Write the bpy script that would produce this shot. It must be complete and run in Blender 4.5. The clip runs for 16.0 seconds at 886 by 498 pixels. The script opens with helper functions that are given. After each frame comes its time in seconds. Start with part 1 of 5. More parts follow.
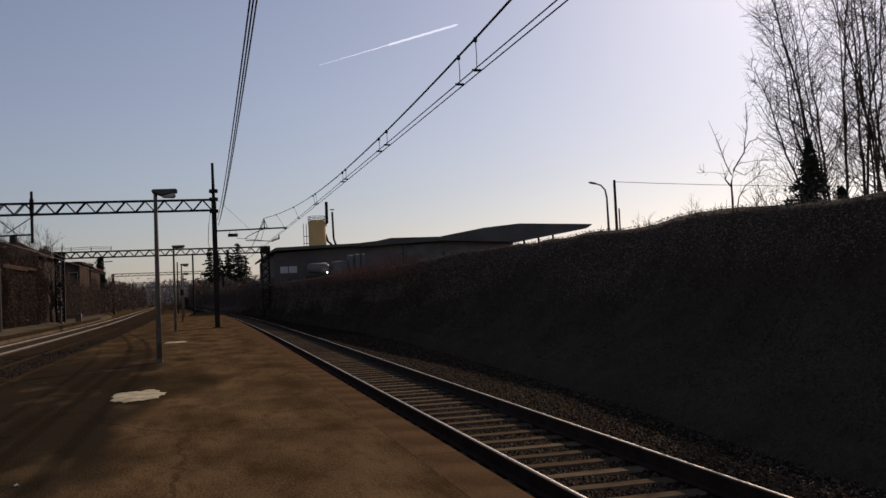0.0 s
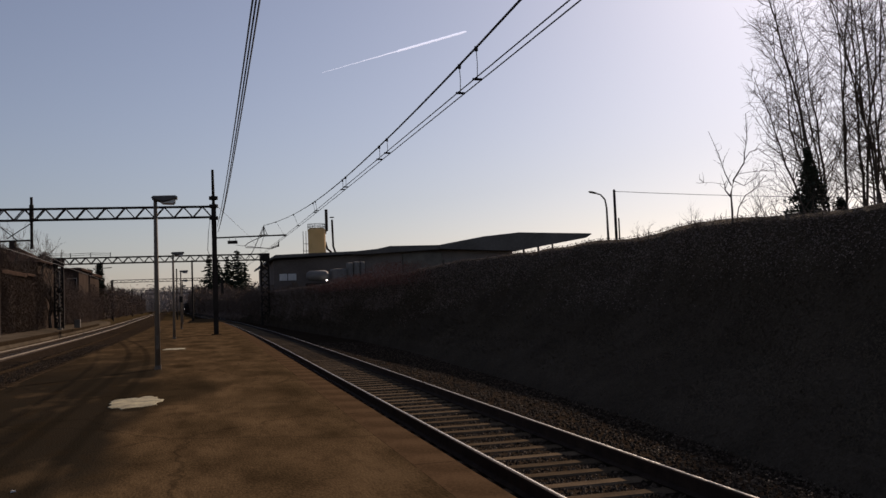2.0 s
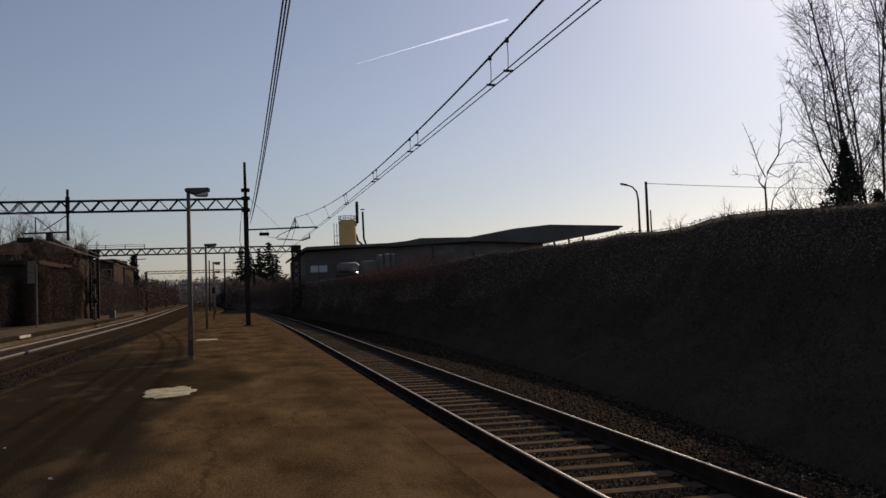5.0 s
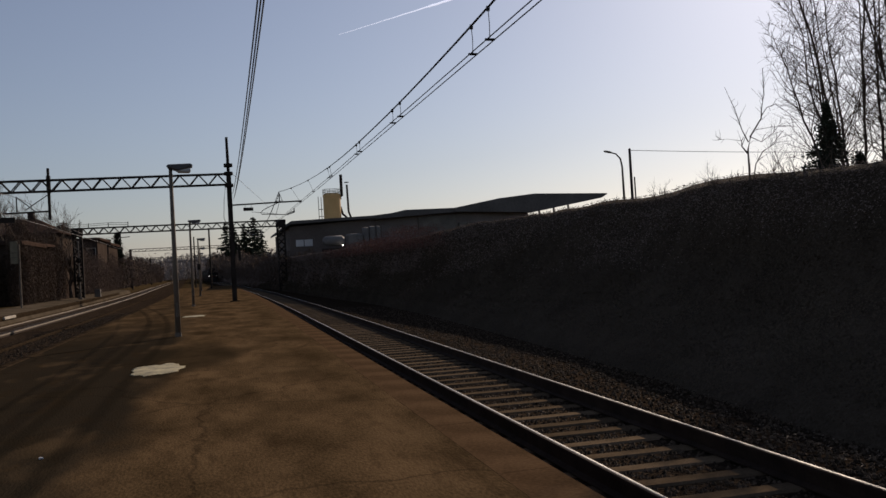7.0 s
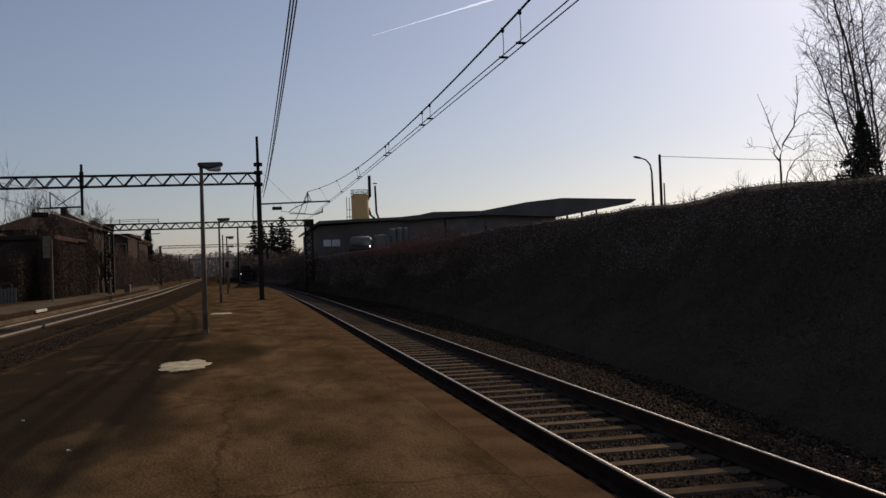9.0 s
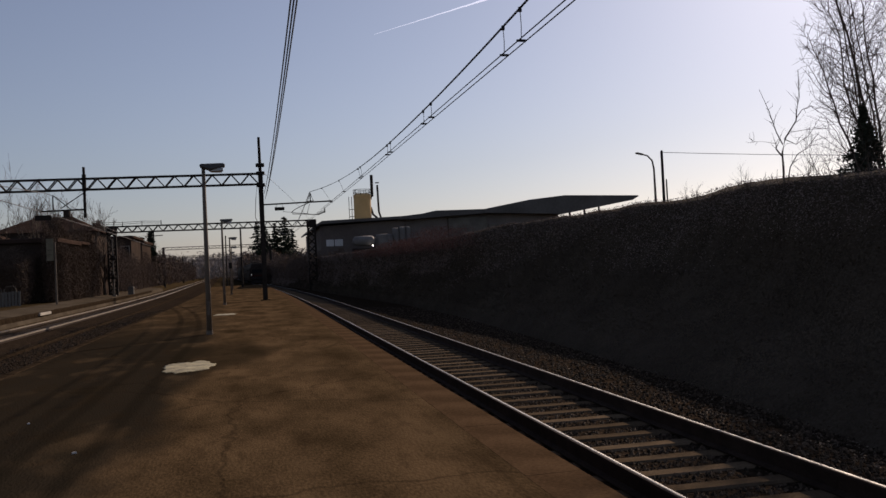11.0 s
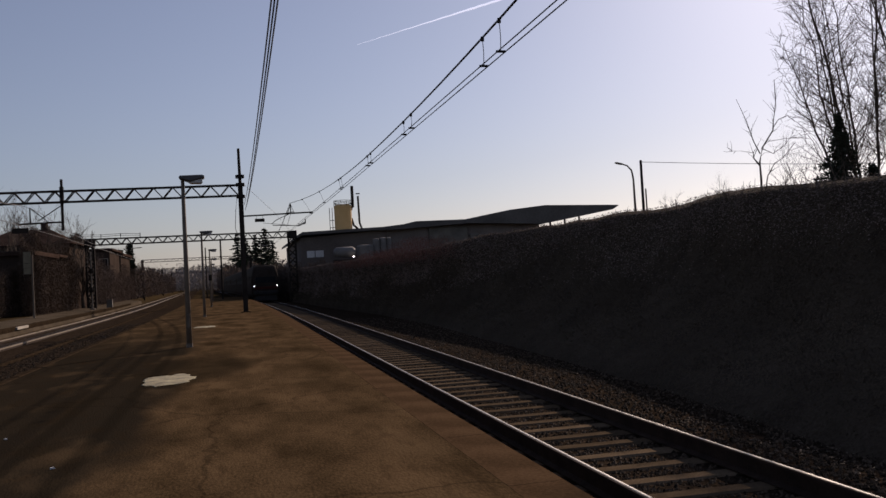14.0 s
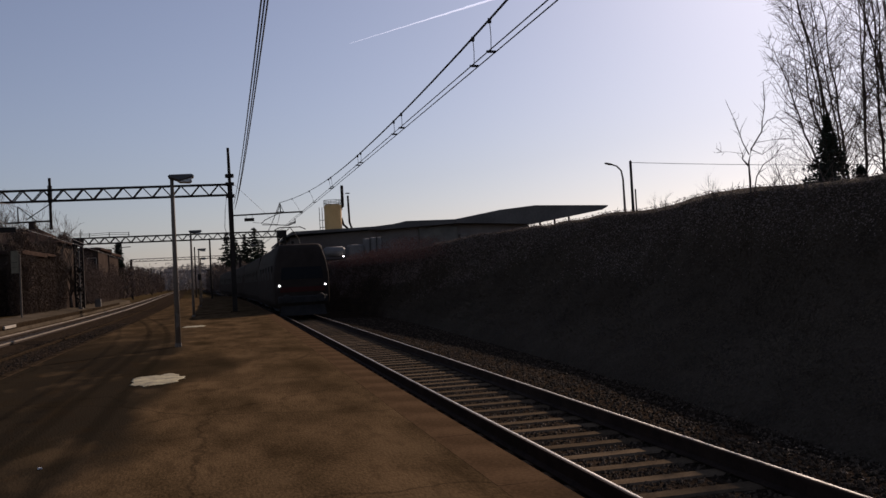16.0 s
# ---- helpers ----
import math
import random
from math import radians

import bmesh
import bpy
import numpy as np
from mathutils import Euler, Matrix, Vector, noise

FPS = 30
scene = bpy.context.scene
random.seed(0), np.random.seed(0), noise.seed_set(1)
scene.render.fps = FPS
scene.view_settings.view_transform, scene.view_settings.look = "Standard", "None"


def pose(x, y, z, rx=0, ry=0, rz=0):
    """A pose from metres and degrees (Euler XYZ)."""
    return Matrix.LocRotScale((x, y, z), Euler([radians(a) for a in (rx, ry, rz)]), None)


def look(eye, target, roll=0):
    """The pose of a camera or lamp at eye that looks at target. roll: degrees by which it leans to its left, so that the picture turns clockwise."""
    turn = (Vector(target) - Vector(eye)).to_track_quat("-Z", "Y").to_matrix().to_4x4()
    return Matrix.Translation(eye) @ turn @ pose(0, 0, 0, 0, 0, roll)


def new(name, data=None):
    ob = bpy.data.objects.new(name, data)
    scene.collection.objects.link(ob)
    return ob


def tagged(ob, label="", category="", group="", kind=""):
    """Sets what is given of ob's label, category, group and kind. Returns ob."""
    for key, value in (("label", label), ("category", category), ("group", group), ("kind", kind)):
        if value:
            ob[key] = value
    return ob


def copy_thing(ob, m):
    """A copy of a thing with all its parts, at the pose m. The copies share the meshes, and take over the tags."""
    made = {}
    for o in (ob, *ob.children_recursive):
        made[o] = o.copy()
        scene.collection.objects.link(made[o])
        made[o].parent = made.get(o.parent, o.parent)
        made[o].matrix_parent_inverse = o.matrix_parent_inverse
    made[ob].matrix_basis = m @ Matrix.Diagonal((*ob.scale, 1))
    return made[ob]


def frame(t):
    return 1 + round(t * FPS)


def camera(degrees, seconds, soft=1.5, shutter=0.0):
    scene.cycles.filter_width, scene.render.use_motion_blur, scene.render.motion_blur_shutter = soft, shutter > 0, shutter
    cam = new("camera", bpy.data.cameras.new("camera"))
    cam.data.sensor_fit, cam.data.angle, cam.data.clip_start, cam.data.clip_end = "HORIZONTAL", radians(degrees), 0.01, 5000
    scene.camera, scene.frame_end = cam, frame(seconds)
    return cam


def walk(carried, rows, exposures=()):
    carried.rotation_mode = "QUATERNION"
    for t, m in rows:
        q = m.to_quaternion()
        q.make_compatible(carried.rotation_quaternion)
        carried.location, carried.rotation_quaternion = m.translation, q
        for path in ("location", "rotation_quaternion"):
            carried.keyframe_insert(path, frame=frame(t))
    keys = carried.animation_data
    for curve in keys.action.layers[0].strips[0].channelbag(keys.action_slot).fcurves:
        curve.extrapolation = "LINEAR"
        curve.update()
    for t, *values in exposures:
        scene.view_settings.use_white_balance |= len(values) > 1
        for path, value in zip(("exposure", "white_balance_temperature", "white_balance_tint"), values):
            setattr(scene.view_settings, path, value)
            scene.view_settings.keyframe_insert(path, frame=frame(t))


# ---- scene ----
cam = camera(53.0, 16.0, soft=1.5)
EYE = (0.0, 0.0, 1.5)
PATH = (
    (0.0, -14.79, 2.66, 2.48),
    (0.5, -14.58, 2.73, 2.63),
    (1.0, -14.63, 2.52, 2.75),
    (1.5, -14.87, 2.48, 2.62),
    (2.0, -14.84, 3.20, 2.10),
    (2.5, -12.17, 4.11, 1.42),
    (3.0, -10.83, 4.04, 1.64),
    (3.5, -10.78, 3.66, 1.60),
    (4.0, -11.59, 3.46, 1.54),
    (6.3, -13.59, 2.03, 2.32),
    (6.5, -13.24, 2.03, 2.83),
    (7.0, -13.79, 0.86, 3.18),
    (7.5, -12.29, 1.64, 2.95),
    (8.0, -11.85, 0.96, 2.86),
    (8.5, -12.50, 0.66, 2.40),
    (9.0, -12.08, 1.10, 2.01),
    (9.2, -11.80, 1.40, 2.01),
    (11.3, -12.10, 0.97, 2.85),
    (11.5, -12.55, 1.06, 3.04),
    (12.0, -13.00, 1.12, 3.18),
    (12.5, -12.95, 1.36, 3.17),
    (13.0, -12.89, 1.39, 3.00),
    (13.5, -13.09, 1.53, 2.97),
    (14.0, -13.10, 1.63, 3.04),
    (14.5, -13.19, 1.64, 3.09),
    (15.0, -13.32, 1.73, 3.10),
    (15.5, -13.49, 1.71, 3.12),
    (16.0, -13.75, 1.59, 2.94),
)
walk(cam, [(t, pose(*EYE, 90 + pitch, roll, yaw)) for t, yaw, pitch, roll in PATH], exposures=[(0.0, 0.1, 6400, 23), (2.0, 0.1, 6400, 23), (3.5, 0.05, 6260, 19), (9.0, 0.06, 6240, 20), (12.0, 0.07, 6200, 24), (16.0, 0.07, 6180, 25)])

# ---- world, sun ----
SUN_AZ, SUN_EL = radians(40.0), radians(26.0)
world = bpy.data.worlds.new("world")
scene.world = world
world.use_nodes = True
wn = world.node_tree.nodes
sky = wn.new("ShaderNodeTexSky")
sky.sky_type = "NISHITA"
sky.sun_disc = False
sky.sun_elevation, sky.sun_rotation = SUN_EL, SUN_AZ
sky.altitude, sky.air_density, sky.dust_density, sky.ozone_density = 150, 1.2, 0.8, 3.6
pale = wn.new("ShaderNodeHueSaturation")
pale.inputs["Saturation"].default_value = 0.7
world.node_tree.links.new(sky.outputs[0], pale.inputs["Color"])
world.node_tree.links.new(pale.outputs[0], wn["Background"].inputs[0])
wn["Background"].inputs[1].default_value = 0.061
sun_data = bpy.data.lights.new("sun", "SUN")
sun_data.energy, sun_data.angle, sun_data.color = 3.7, radians(0.5), (1.0, 0.84, 0.61)
sun = new("sun", sun_data)
sun.matrix_world = look((0, 0, 0), (-math.sin(SUN_AZ) * math.cos(SUN_EL), -math.cos(SUN_AZ) * math.cos(SUN_EL), -math.sin(SUN_EL)))

# ---- materials ----


def material(name, a, b, rough=0.8, metal=0.0, scale=3.0, fine=40.0, bump=0.3, depth=0.01, stretch=(1, 1, 1), vary=0.0, spec=0.5):
    """Two colours mixed by a broad and a fine noise, with fine relief."""
    m = bpy.data.materials.new(name)
    m.use_nodes = True
    n, l = m.node_tree.nodes, m.node_tree.links
    s = n["Principled BSDF"]
    tc, mp = n.new("ShaderNodeTexCoord"), n.new("ShaderNodeMapping")
    mp.inputs["Scale"].default_value = stretch
    l.new(tc.outputs["Object"], mp.inputs[0])
    big, small = n.new("ShaderNodeTexNoise"), n.new("ShaderNodeTexNoise")
    big.inputs["Scale"].default_value, big.inputs["Detail"].default_value = scale, 4
    small.inputs["Scale"].default_value, small.inputs["Detail"].default_value = fine, 3
    l.new(mp.outputs[0], big.inputs["Vector"])
    l.new(mp.outputs[0], small.inputs["Vector"])
    add = n.new("ShaderNodeMath")
    add.operation = "MULTIPLY_ADD"
    add.inputs[1].default_value = 0.6
    l.new(small.outputs[0], add.inputs[0])
    l.new(big.outputs[0], add.inputs[2])
    rng = n.new("ShaderNodeMapRange")
    rng.inputs[1].default_value, rng.inputs[2].default_value = 0.58, 1.02
    l.new(add.outputs[0], rng.inputs[0])
    mix = n.new("ShaderNodeMix")
    mix.data_type = "RGBA"
    mix.inputs[6].default_value, mix.inputs[7].default_value = (*a, 1), (*b, 1)
    l.new(rng.outputs[0], mix.inputs[0])
    col = mix.outputs[2]
    if vary:
        info, hsv = n.new("ShaderNodeObjectInfo"), n.new("ShaderNodeHueSaturation")
        vr = n.new("ShaderNodeMapRange")
        vr.inputs[3].default_value, vr.inputs[4].default_value = 1 - vary, 1 + vary
        l.new(info.outputs["Random"], vr.inputs[0])
        l.new(vr.outputs[0], hsv.inputs["Value"])
        l.new(col, hsv.inputs["Color"])
        col = hsv.outputs[0]
    l.new(col, s.inputs["Base Color"])
    s.inputs["Roughness"].default_value, s.inputs["Metallic"].default_value = rough, metal
    s.inputs["Specular IOR Level"].default_value = spec
    if bump:
        bp = n.new("ShaderNodeBump")
        bp.inputs["Strength"].default_value, bp.inputs["Distance"].default_value = bump, depth
        l.new(small.outputs[0], bp.inputs["Height"])
        l.new(bp.outputs[0], s.inputs["Normal"])
    return m


def glowing(name, colour, strength):
    m = bpy.data.materials.new(name)
    m.use_nodes = True
    s = m.node_tree.nodes["Principled BSDF"]
    s.inputs["Base Color"].default_value = (*colour, 1)
    s.inputs["Emission Color"].default_value = (*colour, 1)
    s.inputs["Emission Strength"].default_value = strength
    return m


def glass(name, colour, rough=0.05, spec=0.5):
    m = bpy.data.materials.new(name)
    m.use_nodes = True
    s = m.node_tree.nodes["Principled BSDF"]
    s.inputs["Base Color"].default_value = (*colour, 1)
    s.inputs["Roughness"].default_value = rough
    s.inputs["Specular IOR Level"].default_value = spec
    return m


def platform_paving():
    """Worn brown asphalt: a dark damp strip, curved tyre marks, cross streaks, fine grit."""
    m = material("worn_asphalt", (0.042, 0.0275, 0.0135), (0.132, 0.084, 0.043), 0.95, 0, 1.2, 42, 0.6, 0.015, (1.0, 0.4, 1), spec=0.0)
    n, l = m.node_tree.nodes, m.node_tree.links
    s = n["Principled BSDF"]
    base = s.inputs["Base Color"].links[0].from_socket
    tc, sep = n.new("ShaderNodeTexCoord"), n.new("ShaderNodeSeparateXYZ")
    l.new(tc.outputs["Object"], sep.inputs[0])

    def calc(op, a, b, c=None):
        k = n.new("ShaderNodeMath")
        k.operation = op
        for i, v in enumerate((a, b, c)):
            if v is None:
                continue
            if isinstance(v, (int, float)):
                k.inputs[i].default_value = v
            else:
                l.new(v, k.inputs[i])
        return k.outputs[0]

    def step(v, lo, hi):
        k = n.new("ShaderNodeMapRange")
        k.interpolation_type = "SMOOTHSTEP"
        k.inputs[1].default_value, k.inputs[2].default_value = lo, hi
        l.new(v, k.inputs[0])
        return k.outputs[0]

    def blot(scale, stretch, detail=5):
        mp, ns = n.new("ShaderNodeMapping"), n.new("ShaderNodeTexNoise")
        mp.inputs["Scale"].default_value = stretch
        ns.inputs["Scale"].default_value, ns.inputs["Detail"].default_value = scale, detail
        l.new(tc.outputs["Object"], mp.inputs[0])
        l.new(mp.outputs[0], ns.inputs["Vector"])
        return ns.outputs[0]

    def over(col, fac, dark):
        k = n.new("ShaderNodeMix")
        k.data_type = "RGBA"
        k.inputs[7].default_value = (*dark, 1)
        l.new(fac, k.inputs[0])
        l.new(col, k.inputs[6])
        return k.outputs[2]

    x, y = sep.outputs[0], sep.outputs[1]
    rough = calc("MULTIPLY", calc("SUBTRACT", blot(1.1, (1.2, 0.45, 1), 9), 0.5), 1.4)
    d = calc("MAXIMUM", calc("SUBTRACT", y, 18.0), 0.0)
    u = calc("ADD", calc("MULTIPLY_ADD", calc("MULTIPLY", d, d), 0.0028, x), 2.06)
    side = calc("ADD", calc("MULTIPLY_ADD", calc("MULTIPLY", d, d), 0.0009, x), rough)
    col = over(base, calc("MULTIPLY", step(side, -0.7, -1.35), calc("MULTIPLY_ADD", step(y, 36.0, 21.0), 0.66, 0.28)), (0.0225, 0.0182, 0.0128))
    col = over(col, calc("MULTIPLY", step(blot(0.7, (1.0, 0.4, 1)), 0.55, 0.72), 0.6), (0.024, 0.017, 0.009))
    col = over(col, calc("MULTIPLY", step(blot(2.0, (1.0, 0.35, 1), 8), 0.54, 0.72), 0.5), (0.028, 0.018, 0.009))
    col = over(col, calc("MULTIPLY", step(blot(7.0, (1.0, 0.35, 1), 8), 0.5, 0.72), 0.4), (0.03, 0.019, 0.01))
    col = over(col, calc("MULTIPLY", step(blot(0.9, (1.1, 0.45, 1), 8), 0.53, 0.68), 0.3), (0.15, 0.098, 0.052))
    ex, ey = calc("DIVIDE", calc("ADD", x, 0.75), 1.15), calc("DIVIDE", calc("SUBTRACT", y, 17.5), 3.4)
    spot = calc("ADD", calc("ADD", calc("MULTIPLY", ex, ex), calc("MULTIPLY", ey, ey)), rough)
    col = over(col, calc("MULTIPLY", step(spot, 1.2, 0.3), 0.7), (0.026, 0.019, 0.011))
    crack, warp = n.new("ShaderNodeTexVoronoi"), n.new("ShaderNodeMix")
    crack.feature = "DISTANCE_TO_EDGE"
    crack.inputs["Scale"].default_value = 0.42
    ns = n.new("ShaderNodeTexNoise")
    ns.inputs["Scale"].default_value, ns.inputs["Detail"].default_value = 1.6, 6
    l.new(tc.outputs["Object"], ns.inputs["Vector"])
    warp.data_type = "VECTOR"
    warp.inputs[0].default_value = 0.35
    l.new(tc.outputs["Object"], warp.inputs[4])
    l.new(ns.outputs[1], warp.inputs[5])
    l.new(warp.outputs[1], crack.inputs["Vector"])
    col = over(col, calc("MULTIPLY", step(crack.outputs["Distance"], 0.009, 0.001), 0.4), (0.012, 0.009, 0.006))
    for off in (0.0, 0.58):
        w = calc("ABSOLUTE", calc("ADD", calc("SUBTRACT", u, off), calc("MULTIPLY", rough, 0.06)), 0.0)
        col = over(col, calc("MULTIPLY", step(w, 0.14, 0.04), 0.45), (0.012, 0.01, 0.007))
    l.new(col, s.inputs["Base Color"])
    return m


ASPHALT = platform_paving()
COPING = material("coping_concrete", (0.056, 0.034, 0.018), (0.115, 0.07, 0.038), 0.9, 0, 1.6, 30, 0.5, 0.01, spec=0.0)
CONCRETE = material("weathered_concrete", (0.11, 0.1, 0.085), (0.2, 0.18, 0.15), 0.9, 0, 1.0, 30, 0.4, 0.008, spec=0.2)
SLEEPER = material("sleeper_concrete", (0.075, 0.054, 0.034), (0.15, 0.108, 0.069), 0.95, 0, 2.2, 34, 0.5, 0.006, vary=0.25, spec=0.0)
BALLAST = material("ballast", (0.015, 0.0108, 0.0075), (0.055, 0.039, 0.0265), 0.95, 0, 6, 22, 1.0, 0.05, spec=0.0)
STONE = material("ballast_stone", (0.02, 0.0148, 0.0102), (0.084, 0.061, 0.042), 0.8, 0, 9, 40, 0.4, 0.005, spec=0.03)
EARTH = material("dry_grass_earth", (0.026, 0.019, 0.01), (0.062, 0.043, 0.022), 0.95, 0, 0.5, 9, 0.8, 0.05, spec=0.0)
SIDE_EARTH = material("trodden_platform_earth", (0.055, 0.043, 0.03), (0.11, 0.088, 0.063), 0.95, 0, 0.6, 12, 0.6, 0.03, spec=0.0)
RAIL_SIDE = material("rusty_rail_steel", (0.022, 0.014, 0.01), (0.045, 0.029, 0.02), 0.9, 0.0, 4, 40, 0.3, 0.002, spec=0.1)
sn, sl = STONE.node_tree.nodes, STONE.node_tree.links
pebble, spread, shade = sn.new("ShaderNodeNewGeometry"), sn.new("ShaderNodeMapRange"), sn.new("ShaderNodeHueSaturation")
spread.inputs[3].default_value, spread.inputs[4].default_value = 0.35, 2.0
sl.new(pebble.outputs["Random Per Island"], spread.inputs[0])
sl.new(spread.outputs[0], shade.inputs["Value"])
sl.new(sn["Principled BSDF"].inputs["Base Color"].links[0].from_socket, shade.inputs["Color"])
sl.new(shade.outputs[0], sn["Principled BSDF"].inputs["Base Color"])
SLEEPER_WOOD = material("tarred_wooden_sleeper", (0.03, 0.022, 0.016), (0.07, 0.052, 0.038), 0.9, 0, 3, 40, 0.5, 0.006, (1, 4, 1), vary=0.2, spec=0.1)
TROUGH = material("stained_trough_concrete", (0.02, 0.014, 0.009), (0.05, 0.035, 0.022), 0.95, 0, 3, 40, 0.5, 0.006, spec=0.0)
# Worn steel made paler: sunlight and glint on the left rails' head sides.
RAIL_SUNLIT = material("sunlit_worn_rail_steel", (0.15, 0.117, 0.08), (0.27, 0.21, 0.147), 0.55, 0.1, 4, 40, 0.2, 0.002)
RAIL_TOP = material("polished_rail_head", (0.24, 0.225, 0.205), (0.34, 0.32, 0.295), 0.5, 1.0, 3, 60, 0.08, 0.001, (1, 0.05, 1))
RAIL_TOP_DULL = material("dull_rail_head", (0.2, 0.187, 0.17), (0.29, 0.272, 0.25), 0.5, 1.0, 3, 60, 0.08, 0.001, (1, 0.05, 1))
STEEL = material("dark_painted_steel", (0.022, 0.018, 0.015), (0.038, 0.031, 0.026), 0.85, 0.0, 2, 30, 0.15, 0.002, spec=0.1)
GALV = material("galvanised_steel", (0.11, 0.088, 0.067), (0.19, 0.152, 0.115), 0.8, 0.0, 2, 30, 0.15, 0.002, spec=0.2)
WIRE = material("weathered_copper_wire", (0.03, 0.027, 0.025), (0.06, 0.05, 0.045), 0.6, 0.6, 2, 20, 0, 0)
LAMP_BODY = material("lamp_housing", (0.055, 0.053, 0.053), (0.09, 0.087, 0.085), 0.6, 0.0, 3, 30, 0.1, 0.002)
LAMP_GLASS = glass("lamp_bowl", (0.5, 0.5, 0.48), 0.25)
PATCH = material("pale_mortar", (0.11, 0.092, 0.05), (0.44, 0.38, 0.215), 0.9, 0, 3, 30, 0.5, 0.008)
LEAF = material("dark_ivy_leaf", (0.074, 0.058, 0.042), (0.112, 0.088, 0.064), 0.9, 0, 0.4, 6, 0, 0, spec=0.0)
# Dead leaf colour, raised to include the haze over the far hedge.
HAZED_DEAD_LEAF = material("haze_paled_dead_leaf", (0.19, 0.145, 0.12), (0.26, 0.2, 0.165), 0.95, 0, 0.5, 6, 0, 0, spec=0.0)
HEDGE_CORE = material("hedge_twigs", (0.052, 0.04, 0.028), (0.084, 0.065, 0.046), 0.95, 0, 1.2, 14, 1.0, 0.1, spec=0.05)
BARK = material("bare_bark", (0.06, 0.045, 0.034), (0.15, 0.115, 0.085), 0.9, 0, 3, 30, 0.4, 0.01, spec=0.2)
RED_TWIG = material("red_bramble_twigs", (0.13, 0.068, 0.054), (0.2, 0.105, 0.084), 0.95, 0, 0.4, 5, 0, 0, spec=0.0)
FALLEN = material("pale_fallen_leaf", (0.09, 0.068, 0.048), (0.2, 0.155, 0.112), 0.7, 0, 3, 20, 0, 0, spec=0.1)
NEEDLE = material("conifer_needles", (0.024, 0.031, 0.019), (0.055, 0.066, 0.04), 0.8, 0, 0.6, 6, 0, 0, spec=0.2)
SHRUB = material("bare_shrub", (0.085, 0.06, 0.044), (0.11, 0.078, 0.057), 0.95, 0, 0.3, 4, 0, 0, spec=0.1)
# Distance haze is put into these two paler colours for far twigs and wood.
FAR_SHRUB = material("haze_paled_twigs", (0.12, 0.09, 0.07), (0.155, 0.117, 0.092), 0.95, 0, 0.1, 3, 0, 0, spec=0.0)
FAR_WOOD = material("haze_paled_wood", (0.24, 0.21, 0.19), (0.34, 0.3, 0.27), 0.95, 0, 0.05, 1, 0, 0, spec=0.0)
PLASTER = material("old_plaster", (0.042, 0.031, 0.025), (0.075, 0.056, 0.045), 0.95, 0, 0.5, 20, 0.2, 0.01, spec=0.0)
PLASTER_PALE = material("pale_plaster", (0.28, 0.25, 0.2), (0.42, 0.37, 0.3), 0.9, 0, 0.5, 20, 0.2, 0.01)
ROOF_TILE = material("brown_roof_tiles", (0.04, 0.027, 0.021), (0.07, 0.047, 0.037), 0.95, 0, 0.8, 15, 0.6, 0.04, spec=0.0)
# Roof and cladding greys of the hall are lifted to take in its haze.
SHEET = material("haze_lifted_roof_sheet", (0.1, 0.09, 0.08), (0.16, 0.145, 0.13), 0.8, 0.0, 0.3, 5, 0.2, 0.02, spec=0.15)
SHED_WALL = material("haze_lifted_cladding", (0.11, 0.09, 0.078), (0.17, 0.14, 0.12), 0.9, 0, 0.3, 8, 0.2, 0.02, spec=0.1)
WORKS_WALL = material("grey_rendered_wall", (0.16, 0.137, 0.124), (0.27, 0.235, 0.213), 0.95, 0, 0.35, 9, 0.2, 0.01, spec=0.0)
YELLOW = material("ochre_silo_paint", (0.62, 0.38, 0.13), (0.78, 0.5, 0.2), 0.6, 0, 0.6, 12, 0.15, 0.01)
WHITE_METAL = material("white_tank_paint", (0.09, 0.082, 0.074), (0.2, 0.185, 0.168), 0.7, 0, 0.8, 12, 0.1, 0.01)
WHITE_PANEL = material("white_panel", (0.55, 0.53, 0.5), (0.7, 0.67, 0.63), 0.6, 0, 0.8, 12, 0.1, 0.01)
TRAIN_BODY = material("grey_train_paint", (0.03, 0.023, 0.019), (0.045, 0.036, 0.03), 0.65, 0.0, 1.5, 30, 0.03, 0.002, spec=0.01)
TRAIN_GLASS = material("dark_coach_window", (0.008, 0.008, 0.008), (0.014, 0.013, 0.013), 0.5, 0.0, 1.5, 20, 0.0, 0.0, spec=0.03)
TRAIN_RED = material("dull_red_train_paint", (0.04, 0.01, 0.008), (0.06, 0.014, 0.011), 0.5, 0, 1.5, 30, 0.03, 0.002, spec=0.1)
TRAIN_UNDER = material("sooty_underframe", (0.015, 0.014, 0.013), (0.035, 0.03, 0.027), 0.85, 0.2, 3, 30, 0.3, 0.006)
DARK_GLASS = glass("dark_window_glass", (0.012, 0.013, 0.015), 0.3, 0.05)
HEADLIGHT = glowing("headlight_glow", (1.0, 0.96, 0.86), 5.0)
# Emission replaces the sunlight on the vapour trail, which is no light source.
TRAIL = glowing("contrail_sunlit_glow", (0.9, 0.93, 1.0), 0.75)
YARD_LAMP = glowing("yard_lamp_glow", (1.0, 0.95, 0.85), 6.0)
SIGN_FACE = material("faded_sign_paint", (0.13, 0.11, 0.065), (0.2, 0.17, 0.11), 0.7, 0, 3, 30, 0.1, 0.002)

# ---- mesh helpers ----


